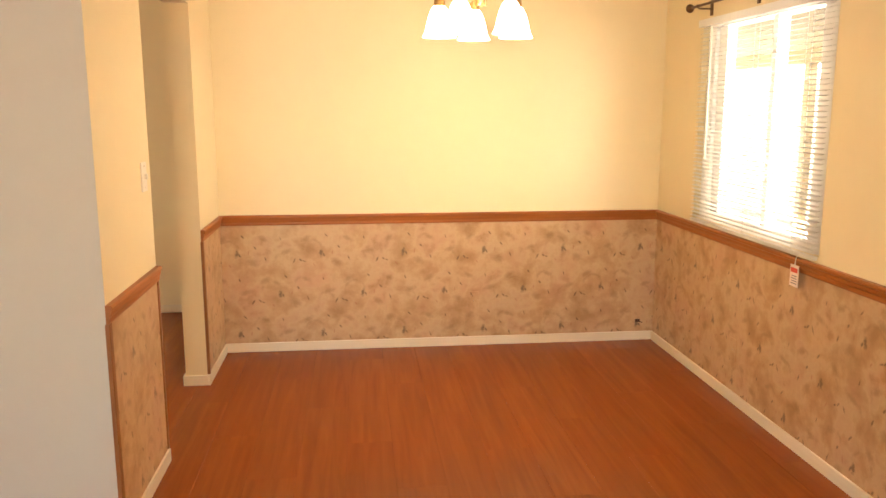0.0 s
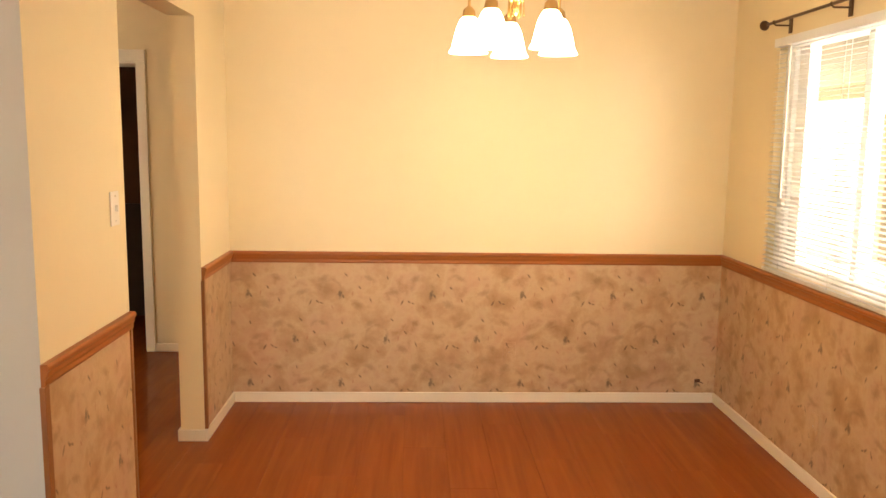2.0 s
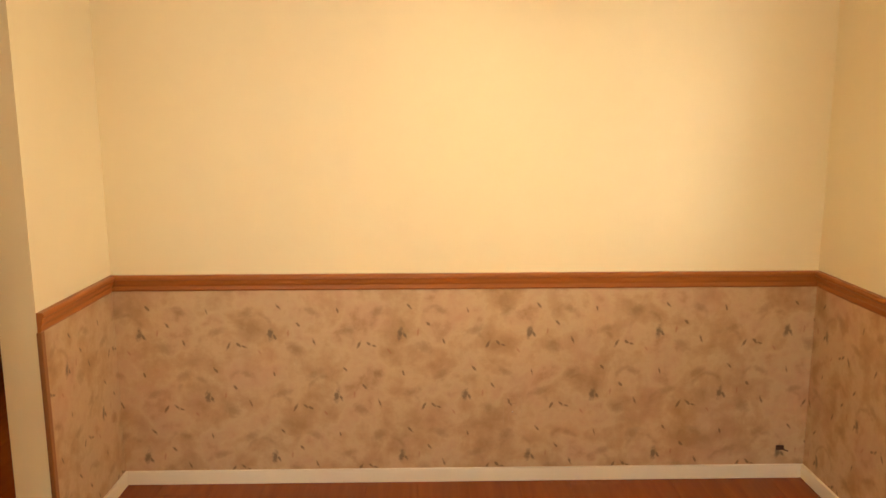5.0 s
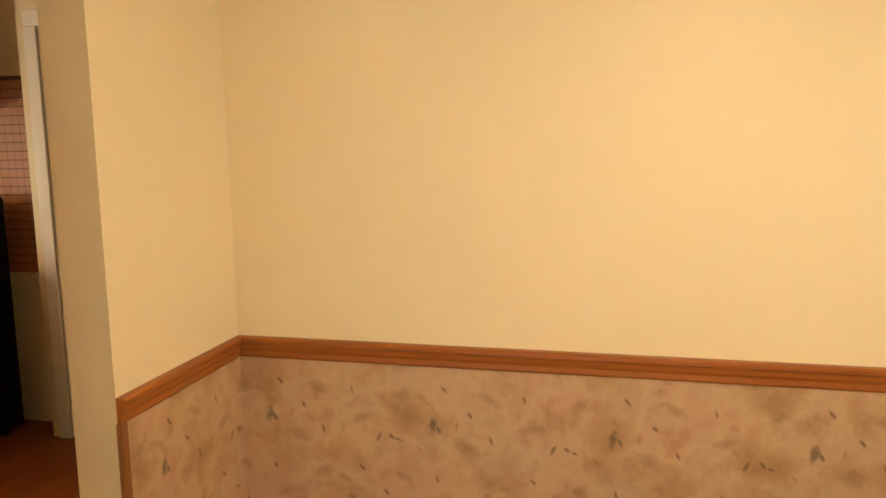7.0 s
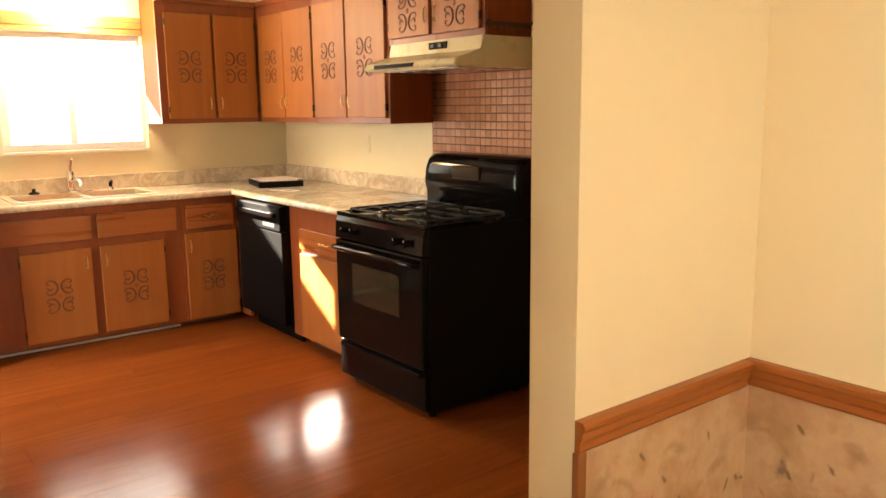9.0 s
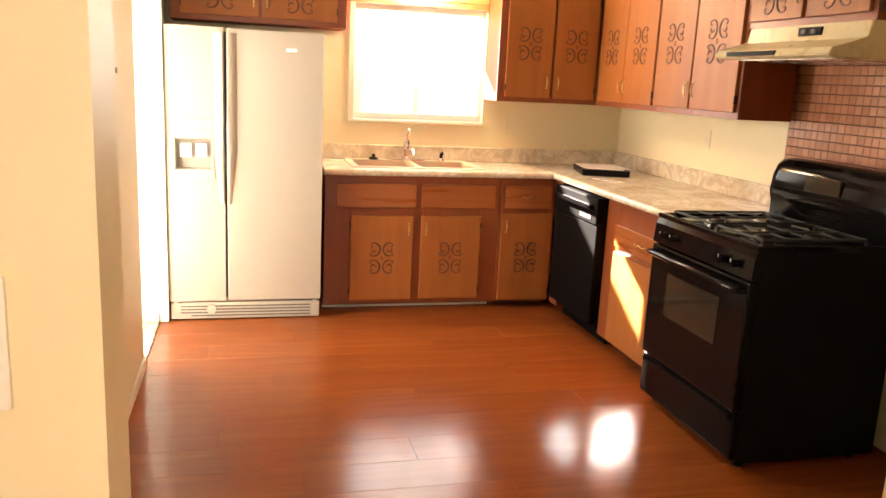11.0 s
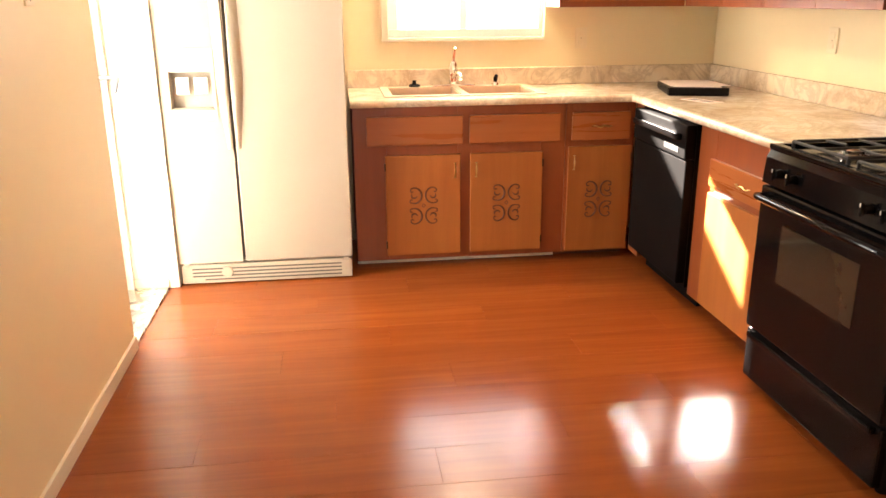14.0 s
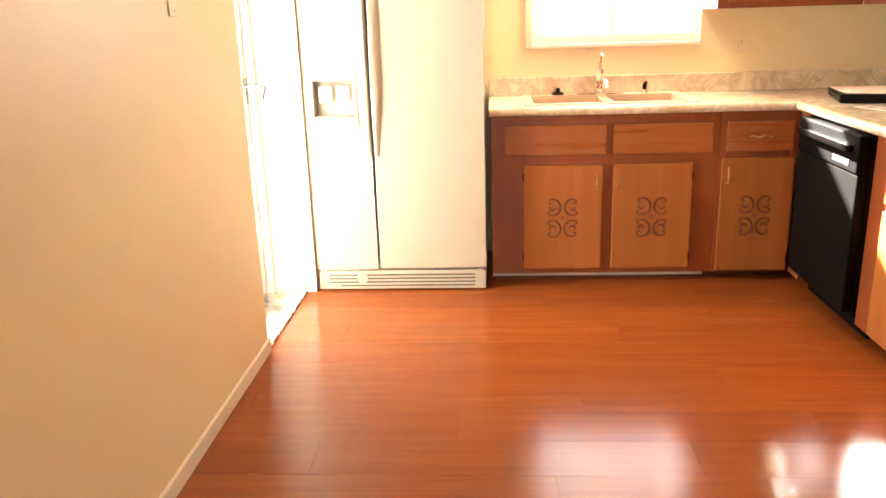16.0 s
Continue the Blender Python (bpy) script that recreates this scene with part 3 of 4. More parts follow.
for s, y in ((1, 0.62), (-1, -0.78)):
    bm = bmesh.new()
    pts = [(0, y + s * t, 0) for t in (0, 0.008, 0.012, 0.02, 0.032, 0.042, 0.048)]
    tube(bm, pts, [0.010, 0.014, 0.010, 0.020, 0.024, 0.018, 0.004], 14)
    part("finial", bm, M_BRONZE, rod, smooth=True)
for y in (0.53, 0.02, -0.68):
    bm = box(bmesh.new(), 0.066, 0.075, y - 0.012, y + 0.012, -0.05, 0.03, 0.002)
    tube(bm, ((0.068, y, -0.015), (0.0, y, -0.015), (-0.012, y, -0.006), (-0.012, y, 0.006)), 0.004, 8)
    part("bracket", bm, M_BRONZE, rod)

# ---- chandelier ----
ch = thing("chandelier", (0.868, 4.1, 1.885), "lit brass five-arm chandelier with frosted glass shades", "chandelier")
part("canopy", lathe(bmesh.new(), ((0.065, 0.555), (0.06, 0.545), (0.03, 0.54), (0.012, 0.53))), M_BRASS, ch, smooth=True)
bm = bmesh.new()
for k in range(14):
    z = 0.28 + 0.018 * k
    c = Vector((0, 0, z))
    a = Vector((1, 0, 0)) if k % 2 else Vector((0, 1, 0))
    tube(bm, [c + a * (0.007 * math.cos(t)) + Vector((0, 0, 0.012 * math.sin(t))) for t in [2 * math.pi * q / 10 for q in range(10)]], 0.0016, 5, True)
part("chain", bm, M_BRASS, ch)
part("column", lathe(bmesh.new(), ((0.004, 0.285), (0.012, 0.27), (0.008, 0.25), (0.018, 0.235), (0.009, 0.22), (0.022, 0.20), (0.031, 0.19), (0.031, 0.135), (0.024, 0.125), (0.01, 0.115), (0.012, 0.09), (0.004, 0.075))),
     M_BRASS, ch, smooth=True)
for k in range(6):
    a = 2 * math.pi * k / 6
    part("drop", tube(bmesh.new(), ((0.028 * math.cos(a), 0.028 * math.sin(a), 0.14), (0.03 * math.cos(a), 0.03 * math.sin(a), 0.07)), 0.003, 6), M_BRASS, ch)
for k in range(5):
    a = 2 * math.pi * k / 5 + math.pi / 2
    d = Vector((math.cos(a), math.sin(a), 0))
    path = [d * r + Vector((0, 0, z)) for r, z in ((0.028, 0.155), (0.06, 0.15), (0.09, 0.17), (0.115, 0.20), (0.145, 0.215), (0.172, 0.20), (0.184, 0.17), (0.186, 0.135), (0.186, 0.105))]
    arm = part("arm", tube(bmesh.new(), path, 0.006, 10), M_BRASS, ch, smooth=True)
    c = d * 0.186
    part("socket", lathe(bmesh.new(), ((0.010, 0.115), (0.024, 0.10), (0.027, 0.075), (0.022, 0.07)), c, 18), M_BRASS, arm, smooth=True)
    bm = lathe(bmesh.new(), ((0.022, 0.078), (0.034, 0.065), (0.048, 0.035), (0.057, 0.0), (0.066, -0.04), (0.078, -0.062), (0.075, -0.062), (0.062, -0.038), (0.053, 0.0), (0.044, 0.034), (0.030, 0.062), (0.018, 0.074)), c, 28, False)
    part("shade", bm, M_SHADE, arm, "glowing frosted bell glass", True)

# ---- plates on the walls ----


def plate(name, place, turn, label, category, outlet=False, mat=None):
    """A wall plate whose front looks along -y before it is turned."""
    t = thing(name, place, label, category, turn=turn)
    part("cover_plate", box(bmesh.new(), -0.036, 0.036, -0.006, 0, -0.058, 0.058, 0.003), mat or M_PLASTIC, t)
    if outlet:
        for z in (-0.022, 0.022):
            part("receptacle", box(bmesh.new(), -0.016, 0.016, -0.0085, -0.005, z - 0.014, z + 0.014, 0.003), mat or M_PLASTIC, t)
    else:
        part("toggle", box(bmesh.new(), -0.005, 0.005, -0.018, -0.005, -0.010, 0.012, 0.002), M_PLASTIC, t)
    for z in ((0,) if outlet else (-0.042, 0.042)):
        bm = tube(bmesh.new(), ((0, -0.0055, z), (0, -0.0075, z)), 0.003, 8)
        part("screw", bm, M_STEEL, t)
    return t


plate("light_switch", (XW + 0.0005, 3.68, 1.24), 90, "cream toggle light switch on the dining wall", "light switch")
plate("light_switch", (-3.17, KS + 0.0005, 1.44), 180, "cream toggle light switch on the kitchen wall", "light switch", mat=M_IVORY)
plate("wall_outlet", (XE - 0.0035, 4.20, 0.28), 270, "wall outlet covered in matching floral wallpaper", "outlet", True, M_PAPER)
plate("wall_outlet", (1.03, YN - 0.0035, 0.295), 0, "wall outlet covered in matching floral wallpaper", "outlet", True, M_PAPER)
jack = thing("phone_jack", (2.12, YN - 0.0035, 0.13), "small dark cable jack low on the wallpaper", "wall jack")
part("cover", box(bmesh.new(), -0.016, 0.016, -0.007, 0, -0.010, 0.010, 0.003), M_HINGE, jack)
part("cable", tube(bmesh.new(), ((0.0, -0.006, 0.0), (0.012, -0.016, -0.004), (0.03, -0.012, -0.012)), 0.003, 6), M_HINGE, jack)
plate("wall_outlet", (-4.05, KN - 0.0005, 1.2), 0, "cream double outlet above the kitchen counter", "outlet", True, M_IVORY)
plate("wall_outlet", (KW + 0.0005, 5.72, 1.17), 90, "cream double outlet above the kitchen counter", "outlet", True, M_IVORY)

# ---- kitchen window, trim and lamp ----
kw = thing("window_2", (-5.29, (KY0 + KY1) / 2, KZ0), "white sliding kitchen window over the sink", "window", kind="structure")
KH = KZ1 - KZ0
KHALF = (KY1 - KY0) / 2
for nm, r in (("frame_bottom", (-0.018, 0.018, -KHALF, KHALF, 0.0, 0.045)), ("frame_top", (-0.018, 0.018, -KHALF, KHALF, KH - 0.04, KH)),
              ("frame_side", (-0.018, 0.018, -KHALF, -KHALF + 0.06, 0.045, KH - 0.04)), ("frame_side", (-0.018, 0.018, KHALF - 0.026, KHALF, 0.045, KH - 0.04)),
              ("meeting_stile", (-0.016, 0.016, -0.036, 0.006, 0.045, KH - 0.04))):
    part(nm, box(bmesh.new(), *r, 0.004), M_VINYL, kw)
for y0, y1 in ((-KHALF + 0.06, -0.036), (0.006, KHALF - 0.026)):
    p = part("pane", boxes((-0.002, 0.002, y0, y1, 0.045, KH - 0.04)), M_GLASS, kw)
    p.visible_shadow = False
part("window_sill", box(bmesh.new(), 0.018, 0.085, -KHALF - 0.03, KHALF - 0.002, -0.02, 0.0, 0.004), M_CASING, kw)
for k, (z0, z1, d) in enumerate(((0.0, 0.035, 0.022), (0.035, 0.075, 0.03), (0.075, 0.115, 0.024))):
    solid("window_head_trim_%d" % (k + 1), box(bmesh.new(), KW, KW + d, KY0 - 0.06, KY1 - 0.002, KZ1 + z0, KZ1 + z1, 0.006), M_PINE, "honey pine moulding above the kitchen window", "trim", group="window mouldings")
solid("window_side_trim", box(bmesh.new(), KW, KW + 0.016, KY0 - 0.04, KY0, KZ0 - 0.02, KZ1, 0.004), M_TRIM, "cream painted window side trim", "trim")
UT = 2.17
solid("soffit", boxes((KW, KW + 0.31, KS, KN, UT, H), (KW + 0.31, -2.40, KN - 0.35, KN, UT, H)), M_SOFFIT, "mottled beige papered soffit above cabinets", "soffit")

lamp = thing("sink_lamp", (-5.07, 5.04, UT), "lit glass drum lamp under the soffit", "lamp")
part("base", lathe(bmesh.new(), ((0.07, 0.0), (0.07, -0.015), (0.055, -0.03))), M_BRASS, lamp, smooth=True)
part("shade", lathe(bmesh.new(), ((0.05, -0.03), (0.085, -0.05), (0.095, -0.09), (0.09, -0.14), (0.07, -0.165), (0.02, -0.175)), seg=24), M_SINKLAMP, lamp, "glowing ribbed glass", True)

# ---- outside door ----
sd = thing("door_1", (-4.145, 3.185, 0.0), "closed white storm door with full glass", "door", kind="structure")
for nm, r in (("door_jamb", (-0.365, -0.335, -0.03, 0.05, 0, 2.06)), ("door_jamb", (0.335, 0.365, -0.03, 0.05, 0, 2.06)), ("door_head", (-0.335, 0.335, -0.03, 0.05, 2.03, 2.06)),
              ("stile", (-0.333, -0.275, -0.02, 0.012, 0.02, 2.025)), ("stile", (0.275, 0.333, -0.02, 0.012, 0.02, 2.025)),
              ("bottom_rail", (-0.275, 0.275, -0.02, 0.012, 0.02, 0.14)), ("top_rail", (-0.275, 0.275, -0.02, 0.012, 1.96, 2.025))):
    part(nm, box(bmesh.new(), *r, 0.003), M_VINYL, sd)
p = part("pane", boxes((-0.275, 0.275, -0.006, -0.002, 0.14, 1.96)), M_GLASS, sd)
p.visible_shadow = False
bm = box(bmesh.new(), -0.318, -0.288, 0.012, 0.02, 0.98, 1.10, 0.003)
tube(bm, ((-0.303, 0.018, 1.06), (-0.303, 0.10, 1.06), (-0.29, 0.112, 1.055), (-0.25, 0.115, 1.035), (-0.225, 0.112, 1.0)), (0.010, 0.010, 0.011, 0.010, 0.008), 10)
part("handle", bm, M_NICKEL, sd, "dull nickel lever handle", True)
solid("threshold", box(bmesh.new(), -4.53, -3.778, LN, KS, -0.02, 0.012, 0.004), M_STEEL, "worn metal threshold of the outside door", "threshold")

# ---- cabinets ----


def curl(bm, cx, cz, sx, sz, size, y):
    """A quarter of the carved motif in the plane of the door (x, z), mirrored by sx and sz:
    a scroll with its back to the middle, a curl at each end and a comma inside."""
    # centre u, v; radii along u and v; start and end angle in degrees; end size; stroke
    for u, v, ru, rv, a0, a1, shrink, fat in ((0.66, 0.76, 0.52, 0.58, 62, 298, 1.0, 0.06), (0.80, 1.12, 0.17, 0.17, 110, -150, 0.5, 0.035),
                                              (0.84, 0.36, 0.19, 0.17, 250, 480, 0.5, 0.035), (0.70, 0.78, 0.24, 0.24, 190, 390, 0.7, 0.05)):
        pts, rad = [], []
        for k in range(12):
            t = k / 11
            a = radians(a0 + (a1 - a0) * t)
            f = 1.0 + (shrink - 1.0) * t
            pts.append((cx + sx * size * (u + ru * f * math.cos(a)), y, cz + sz * size * (v + rv * f * math.sin(a))))
            rad.append(size * (0.018 + fat * math.sin(math.pi * (0.08 + 0.84 * t))))
        tube(bm, pts, rad, 5)


def carving(door, cx, cz, size, y):
    """Four mirrored scrolls round a small lozenge."""
    for sx in (-1, 1):
        for sz in (-1, 1):
            bm = bmesh.new()
            curl(bm, cx, cz, sx, sz, size, y)
            part("carved_scroll", bm, M_CARVE, door, "dark carved scroll", True)
    d = size * 0.12
    bm = tube(bmesh.new(), ((cx, y, cz - d * 1.3), (cx + d, y, cz), (cx, y, cz + d * 1.3), (cx - d, y, cz)), size * 0.035, 6, True)
    part("carved_lozenge", bm, M_CARVE, door, "dark carved lozenge", True)


def pull(bm, x, y, z, length, upright=True):
    """A slim bowed pull with pointed ends."""
    pts, rad = [], []
    for k in range(11):
        t = k / 10 * 2 - 1
        bow = 0.013 * (1 - t ** 4)
        p = (x, y - bow, z + t * length / 2) if upright else (x + t * length / 2, y - bow, z + 0.004 * math.sin(t * 6))
        pts.append(p)
        rad.append(0.0025 + 0.0035 * (1 - abs(t)))
    tube(bm, pts, rad, 8)
    for s in (-1, 1):
        e = (x, y, z + s * length / 2) if upright else (x + s * length / 2, y, z)
        lathe(bm, ((0.0065, 0.0), (0.0065, 0.004)), (e[0], e[1] - 0.003, e[2] - 0.002), 8)
    return bm


def cabinet_door(parent, x0, x1, z0, z1, y, side, rows=1, high=True, motif=0.075):
    """An overlay door with its carving, pull and hinges; side is where the pull sits."""
    d = part("door", box(bmesh.new(), x0, x1, y - 0.019, y, z0, z1, 0.004), M_DOOR, parent)
    cx, cz = (x0 + x1) / 2, (z0 + z1) / 2
    for k in range(rows):
        carving(d, cx, cz + (k - (rows - 1) / 2) * motif * 2.75, motif, y - 0.0185)
    px = x1 - 0.03 if side > 0 else x0 + 0.03
    pz = z1 - 0.085 if high else z0 + 0.10
    part("handle", pull(bmesh.new(), px, y - 0.02, pz, 0.075), M_BRASS, d, "bright brass pull", True)
    hx = x0 if side > 0 else x1
    for z in (z0 + 0.06, z1 - 0.06):
        part("hinge", box(bmesh.new(), hx - 0.005, hx + 0.004, y - 0.0205, y - 0.001, z - 0.020, z + 0.020, 0.002), M_HINGE, d)
    return d


def drawer(parent, x0, x1, z0, z1, y, handle, mat):
    d = part("drawer_front", box(bmesh.new(), x0, x1, y - 0.019, y, z0, z1, 0.004), mat, parent)
    if handle:
        part("handle", pull(bmesh.new(), (x0 + x1) / 2, y - 0.02, (z0 + z1) / 2, 0.10, False), M_BRASS, d, "bright brass pull", True)
    return d


def carcass(parent, w, depth, z0, z1, toe=0.0, shelf=True):
    """Sides, back and a face frame; the front looks along -y at y = 0."""
    if toe:
        part("toe_kick", boxes((0.0, w, 0.10, 0.115, 0.0, toe)), M_CARVE, parent)
    bm = boxes((0.0, 0.018, 0.02, depth, z0, z1), (w - 0.018, w, 0.02, depth, z0, z1), (0.018, w - 0.018, depth - 0.01, depth, z0, z1), (0.018, w - 0.018, 0.02, depth - 0.01, z0, z0 + 0.018),
               (0.018, w - 0.018, 0.02, depth - 0.01, z1 - 0.018, z1))
    part("body", bm, M_BODY, parent)


def face_frame(parent, w, z0, z1, uprights, rails):
    """Stiles and rails 20 mm thick: uprights (x0, x1), rails (x0, x1, z0, z1)."""
    for a, b in uprights:
        part("stile", box(bmesh.new(), a, b, 0.0, 0.02, z0, z1, 0.002), M_FRAME, parent)
    for a, b, c, d in rails:
        part("rail", box(bmesh.new(), a, b, 0.001, 0.02, c, d, 0.002), M_FRAME, parent)


FX, FY = -4.66, 5.87        # faces of the west and north base cabinets
CT = 0.868                  # underside of the counter

# west base units look along +x: turned by 90 degrees, x runs along world y
sink_cab = thing("sink_cabinet", (FX, 4.36, 0), "honey wood sink cabinet with two scroll-carved doors", "cabinet", turn=90)
SW = 1.125
carcass(sink_cab, SW, 0.60, 0.07, CT, 0.07)
face_frame(sink_cab, SW, 0.045, CT, ((0, 0.17), (0.545, 0.62), (0.99, SW)), ((0.17, 0.545, 0.81, CT), (0.62, 0.99, 0.81, CT), (0.17, 0.545, 0.61, 0.68), (0.62, 0.99, 0.61, 0.68), (0.17, 0.545, 0.045, 0.085), (0.62, 0.99, 0.045, 0.085)))
drawer(sink_cab, 0.069, 0.570, 0.670, 0.818, 0, False, M_DRAWER_X)
drawer(sink_cab, 0.606, 1.090, 0.670, 0.818, 0, False, M_DRAWER_X)
cabinet_door(sink_cab, 0.160, 0.557, 0.075, 0.617, 0, 1, 1, True, 0.074)
cabinet_door(sink_cab, 0.610, 1.002, 0.075, 0.617, 0, -1, 1, True, 0.074)
part("shoe_strip", box(bmesh.new(), 0.0, SW - 0.02, 0.088, 0.10, 0.0, 0.014, 0.003), M_CASING, sink_cab, "pale strip along the floor")

corner_cab = thing("corner_cabinet", (FX, 4.36 + SW + 0.002, 0), "honey wood corner cabinet with drawer and carved door", "cabinet", turn=90)
CWID = FY - 0.004 - (4.36 + SW + 0.002)
carcass(corner_cab, CWID, 0.60, 0.07, CT, 0.07)
face_frame(corner_cab, CWID, 0.045, CT, ((0, 0.035), (CWID - 0.04, CWID)), ((0.035, CWID - 0.04, 0.81, CT), (0.035, CWID - 0.04, 0.63, 0.68), (0.035, CWID - 0.04, 0.045, 0.085)))
drawer(corner_cab, 0.03, CWID - 0.03, 0.670, 0.818, 0, True, M_DRAWER_X)
cabinet_door(corner_cab, 0.015, CWID - 0.015, 0.055, 0.637, 0, -1, 1, True, 0.074)

part("filler", boxes((0.383, 0.403, -0.146, -0.002, 0.045, CT)), M_FRAME, corner_cab)

# north base: dishwasher, drawer cabinet, range
dw = thing("dishwasher", (-4.512, FY - 0.036, 0), "black built-in dishwasher under the counter", "dishwasher")
part("body", boxes((0.0, 0.634, 0.02, 0.60, 0.10, CT - 0.006)), M_WASHER, dw)
part("door", box(bmesh.new(), 0.004, 0.630, -0.022, 0.02, 0.12, 0.70, 0.006), M_WASHER, dw)
pan = part("control_panel", box(bmesh.new(), 0.004, 0.630, -0.03, 0.02, 0.704, CT - 0.012, 0.008), M_WASHER, dw)
part("handle", box(bmesh.new(), 0.05, 0.59, -0.058, -0.028, 0.785, 0.815, 0.010), M_BLACK, pan, "glossy black bar handle")
part("badge", boxes((0.40, 0.56, -0.032, -0.029, 0.725, 0.75)), M_IRON, pan)
part("toe_kick", boxes((0.0, 0.634, 0.09, 0.11, 0.0, 0.10)), M_WASHER, dw)

DC0, DC1 = -3.876, -3.130
dcab = thing("drawer_cabinet", (DC0, FY, 0), "honey wood cabinet with drawer and plain door", "cabinet")
DWID = DC1 - DC0
carcass(dcab, DWID, 0.60, 0.07, CT, 0.07)
face_frame(dcab, DWID, 0.07, CT, ((0, 0.16), (DWID - 0.04, DWID)), ((0.16, DWID - 0.04, 0.725, CT), (0.16, DWID - 0.04, 0.585, 0.635), (0.16, DWID - 0.04, 0.07, 0.10)))
drawer(dcab, 0.145, DWID - 0.015, 0.622, 0.740, 0, True, M_DRAWER_X)
d = part("door", box(bmesh.new(), 0.145, DWID - 0.015, -0.019, 0, 0.085, 0.592, 0.004), M_DOOR, dcab)

# counter and its splash, one L
ctop = thing("countertop", (0, 0, CT), "beige marbled laminate countertop in an L", "countertop")
SX0, SX1, SY0, SY1 = -5.185, -4.725, 4.545, 5.375
CX = FX + 0.027
bm = bmesh.new()
for r in ((KW + 0.001, SX0, 4.35, KN - 0.001), (SX0, SX1, 4.35, SY0), (SX0, SX1, SY1, KN - 0.001), (SX1, CX, 4.35, KN - 0.001), (CX, DC1 + 0.002, FY - 0.027, KN - 0.001)):
    box(bm, *r, 0.0, 0.042)
bmesh.ops.remove_doubles(bm, verts=bm.verts, dist=0.0005)
part("slab", bm, M_MARBLE, ctop)
bm = tube(bmesh.new(), ((CX, 4.35, 0.021), (CX, FY - 0.027, 0.021)), 0.0212, 14)
part("nosing", bm, M_MARBLE, ctop, smooth=True)
bm = tube(bmesh.new(), ((CX, FY - 0.027, 0.021), (DC1 + 0.002, FY - 0.027, 0.021)), 0.0212, 14)
part("nosing", bm, M_MARBLE, ctop, smooth=True)
part("backsplash", box(bmesh.new(), KW + 0.001, KW + 0.021, 4.35, KN - 0.022, 0.042, 0.142, 0.005), M_MARBLE, ctop)
part("backsplash", box(bmesh.new(), KW + 0.001, DC1 + 0.002, KN - 0.021, KN - 0.001, 0.042, 0.142, 0.005), M_MARBLE, ctop)

# sink with two bowls
sink = thing("kitchen_sink", (-4.955, 4.96, 0.910), "double-bowl almond enamel sink set in the counter", "sink")
bm = bmesh.new()
for r in ((-0.24, -0.175, -0.43, 0.43), (0.205, 0.25, -0.43, 0.43), (-0.175, 0.205, -0.43, -0.385), (-0.175, 0.205, 0.385, 0.43), (-0.175, 0.205, -0.02, 0.02)):
    box(bm, *r, -0.003, 0.006, 0.002)
part("rim", bm, M_SINK, sink, "raised almond rim")
for y0, y1 in ((-0.385, -0.02), (0.02, 0.385)):
    bm = boxes((-0.175, -0.170, y0, y1, -0.17, 0.0), (0.200, 0.205, y0, y1, -0.17, 0.0), (-0.170, 0.200, y0, y0 + 0.005, -0.17, 0.0), (-0.170, 0.200, y1 - 0.005, y1, -0.17, 0.0), (-0.170, 0.200, y0 + 0.005, y1 - 0.005, -0.17, -0.165))
    bowl = part("bowl", bm, M_SINK, sink)
    part("drain", lathe(bmesh.new(), ((0.04, -0.164), (0.04, -0.160), (0.02, -0.161)), (0.015, (y0 + y1) / 2, 0)), M_CHROME, bowl, smooth=True)

fc = thing("faucet", (-5.155, 4.955, 0.916), "chrome single-lever kitchen faucet", "faucet")
part("base_plate", box(bmesh.new(), -0.028, 0.028, -0.12, 0.12, 0.0, 0.012, 0.005), M_CHROME, fc)
part("body", lathe(bmesh.new(), ((0.026, 0.01), (0.024, 0.05), (0.028, 0.06), (0.028, 0.115), (0.020, 0.135), (0.004, 0.142))), M_CHROME, fc, smooth=True)
part("spout", tube(bmesh.new(), ((0.015, 0, 0.05), (0.07, 0.004, 0.075), (0.14, 0.008, 0.085), (0.19, 0.01, 0.075), (0.205, 0.01, 0.055)), (0.014, 0.013, 0.012, 0.012, 0.012), 14), M_CHROME, fc, smooth=True)
part("lever", tube(bmesh.new(), ((0.0, 0, 0.11), (0.01, 0.0, 0.16), (0.035, 0.002, 0.20), (0.05, 0.003, 0.215)), (0.012, 0.010, 0.009, 0.006), 12), M_CHROME, fc, smooth=True)
st = thing("sink_stopper", (-5.155, 4.73, 0.9165), "black rubber sink stopper on the sink deck", "stopper")
part("disc", lathe(bmesh.new(), ((0.032, 0.0), (0.034, 0.006), (0.028, 0.012), (0.012, 0.016), (0.010, 0.028), (0.014, 0.034), (0.004, 0.036)), seg=20), M_SATIN, st, smooth=True)
sp = thing("side_sprayer", (-5.155, 5.20, 0.9165), "dark sink sprayer in its holder", "sprayer")
part("holder", lathe(bmesh.new(), ((0.024, 0.0), (0.022, 0.012), (0.014, 0.02))), M_CHROME, sp, smooth=True)
part("head", tube(bmesh.new(), ((0, 0, 0.018), (0.004, 0, 0.04), (0.03, 0.0, 0.055)), (0.011, 0.013, 0.010), 12), M_SATIN, sp, smooth=True)

# black tray with papers on the corner of the counter
bd = thing("document_binder", (-4.66, 6.17, 0.911), "black binder with loose papers lying on it", "binder", turn=-14)
part("cover", box(bmesh.new(), -0.19, 0.19, -0.15, 0.15, 0.0, 0.006, 0.002), M_SATIN, bd)
part("pages", box(bmesh.new(), -0.18, 0.172, -0.14, 0.14, 0.006, 0.034, 0.002), M_INK, bd)
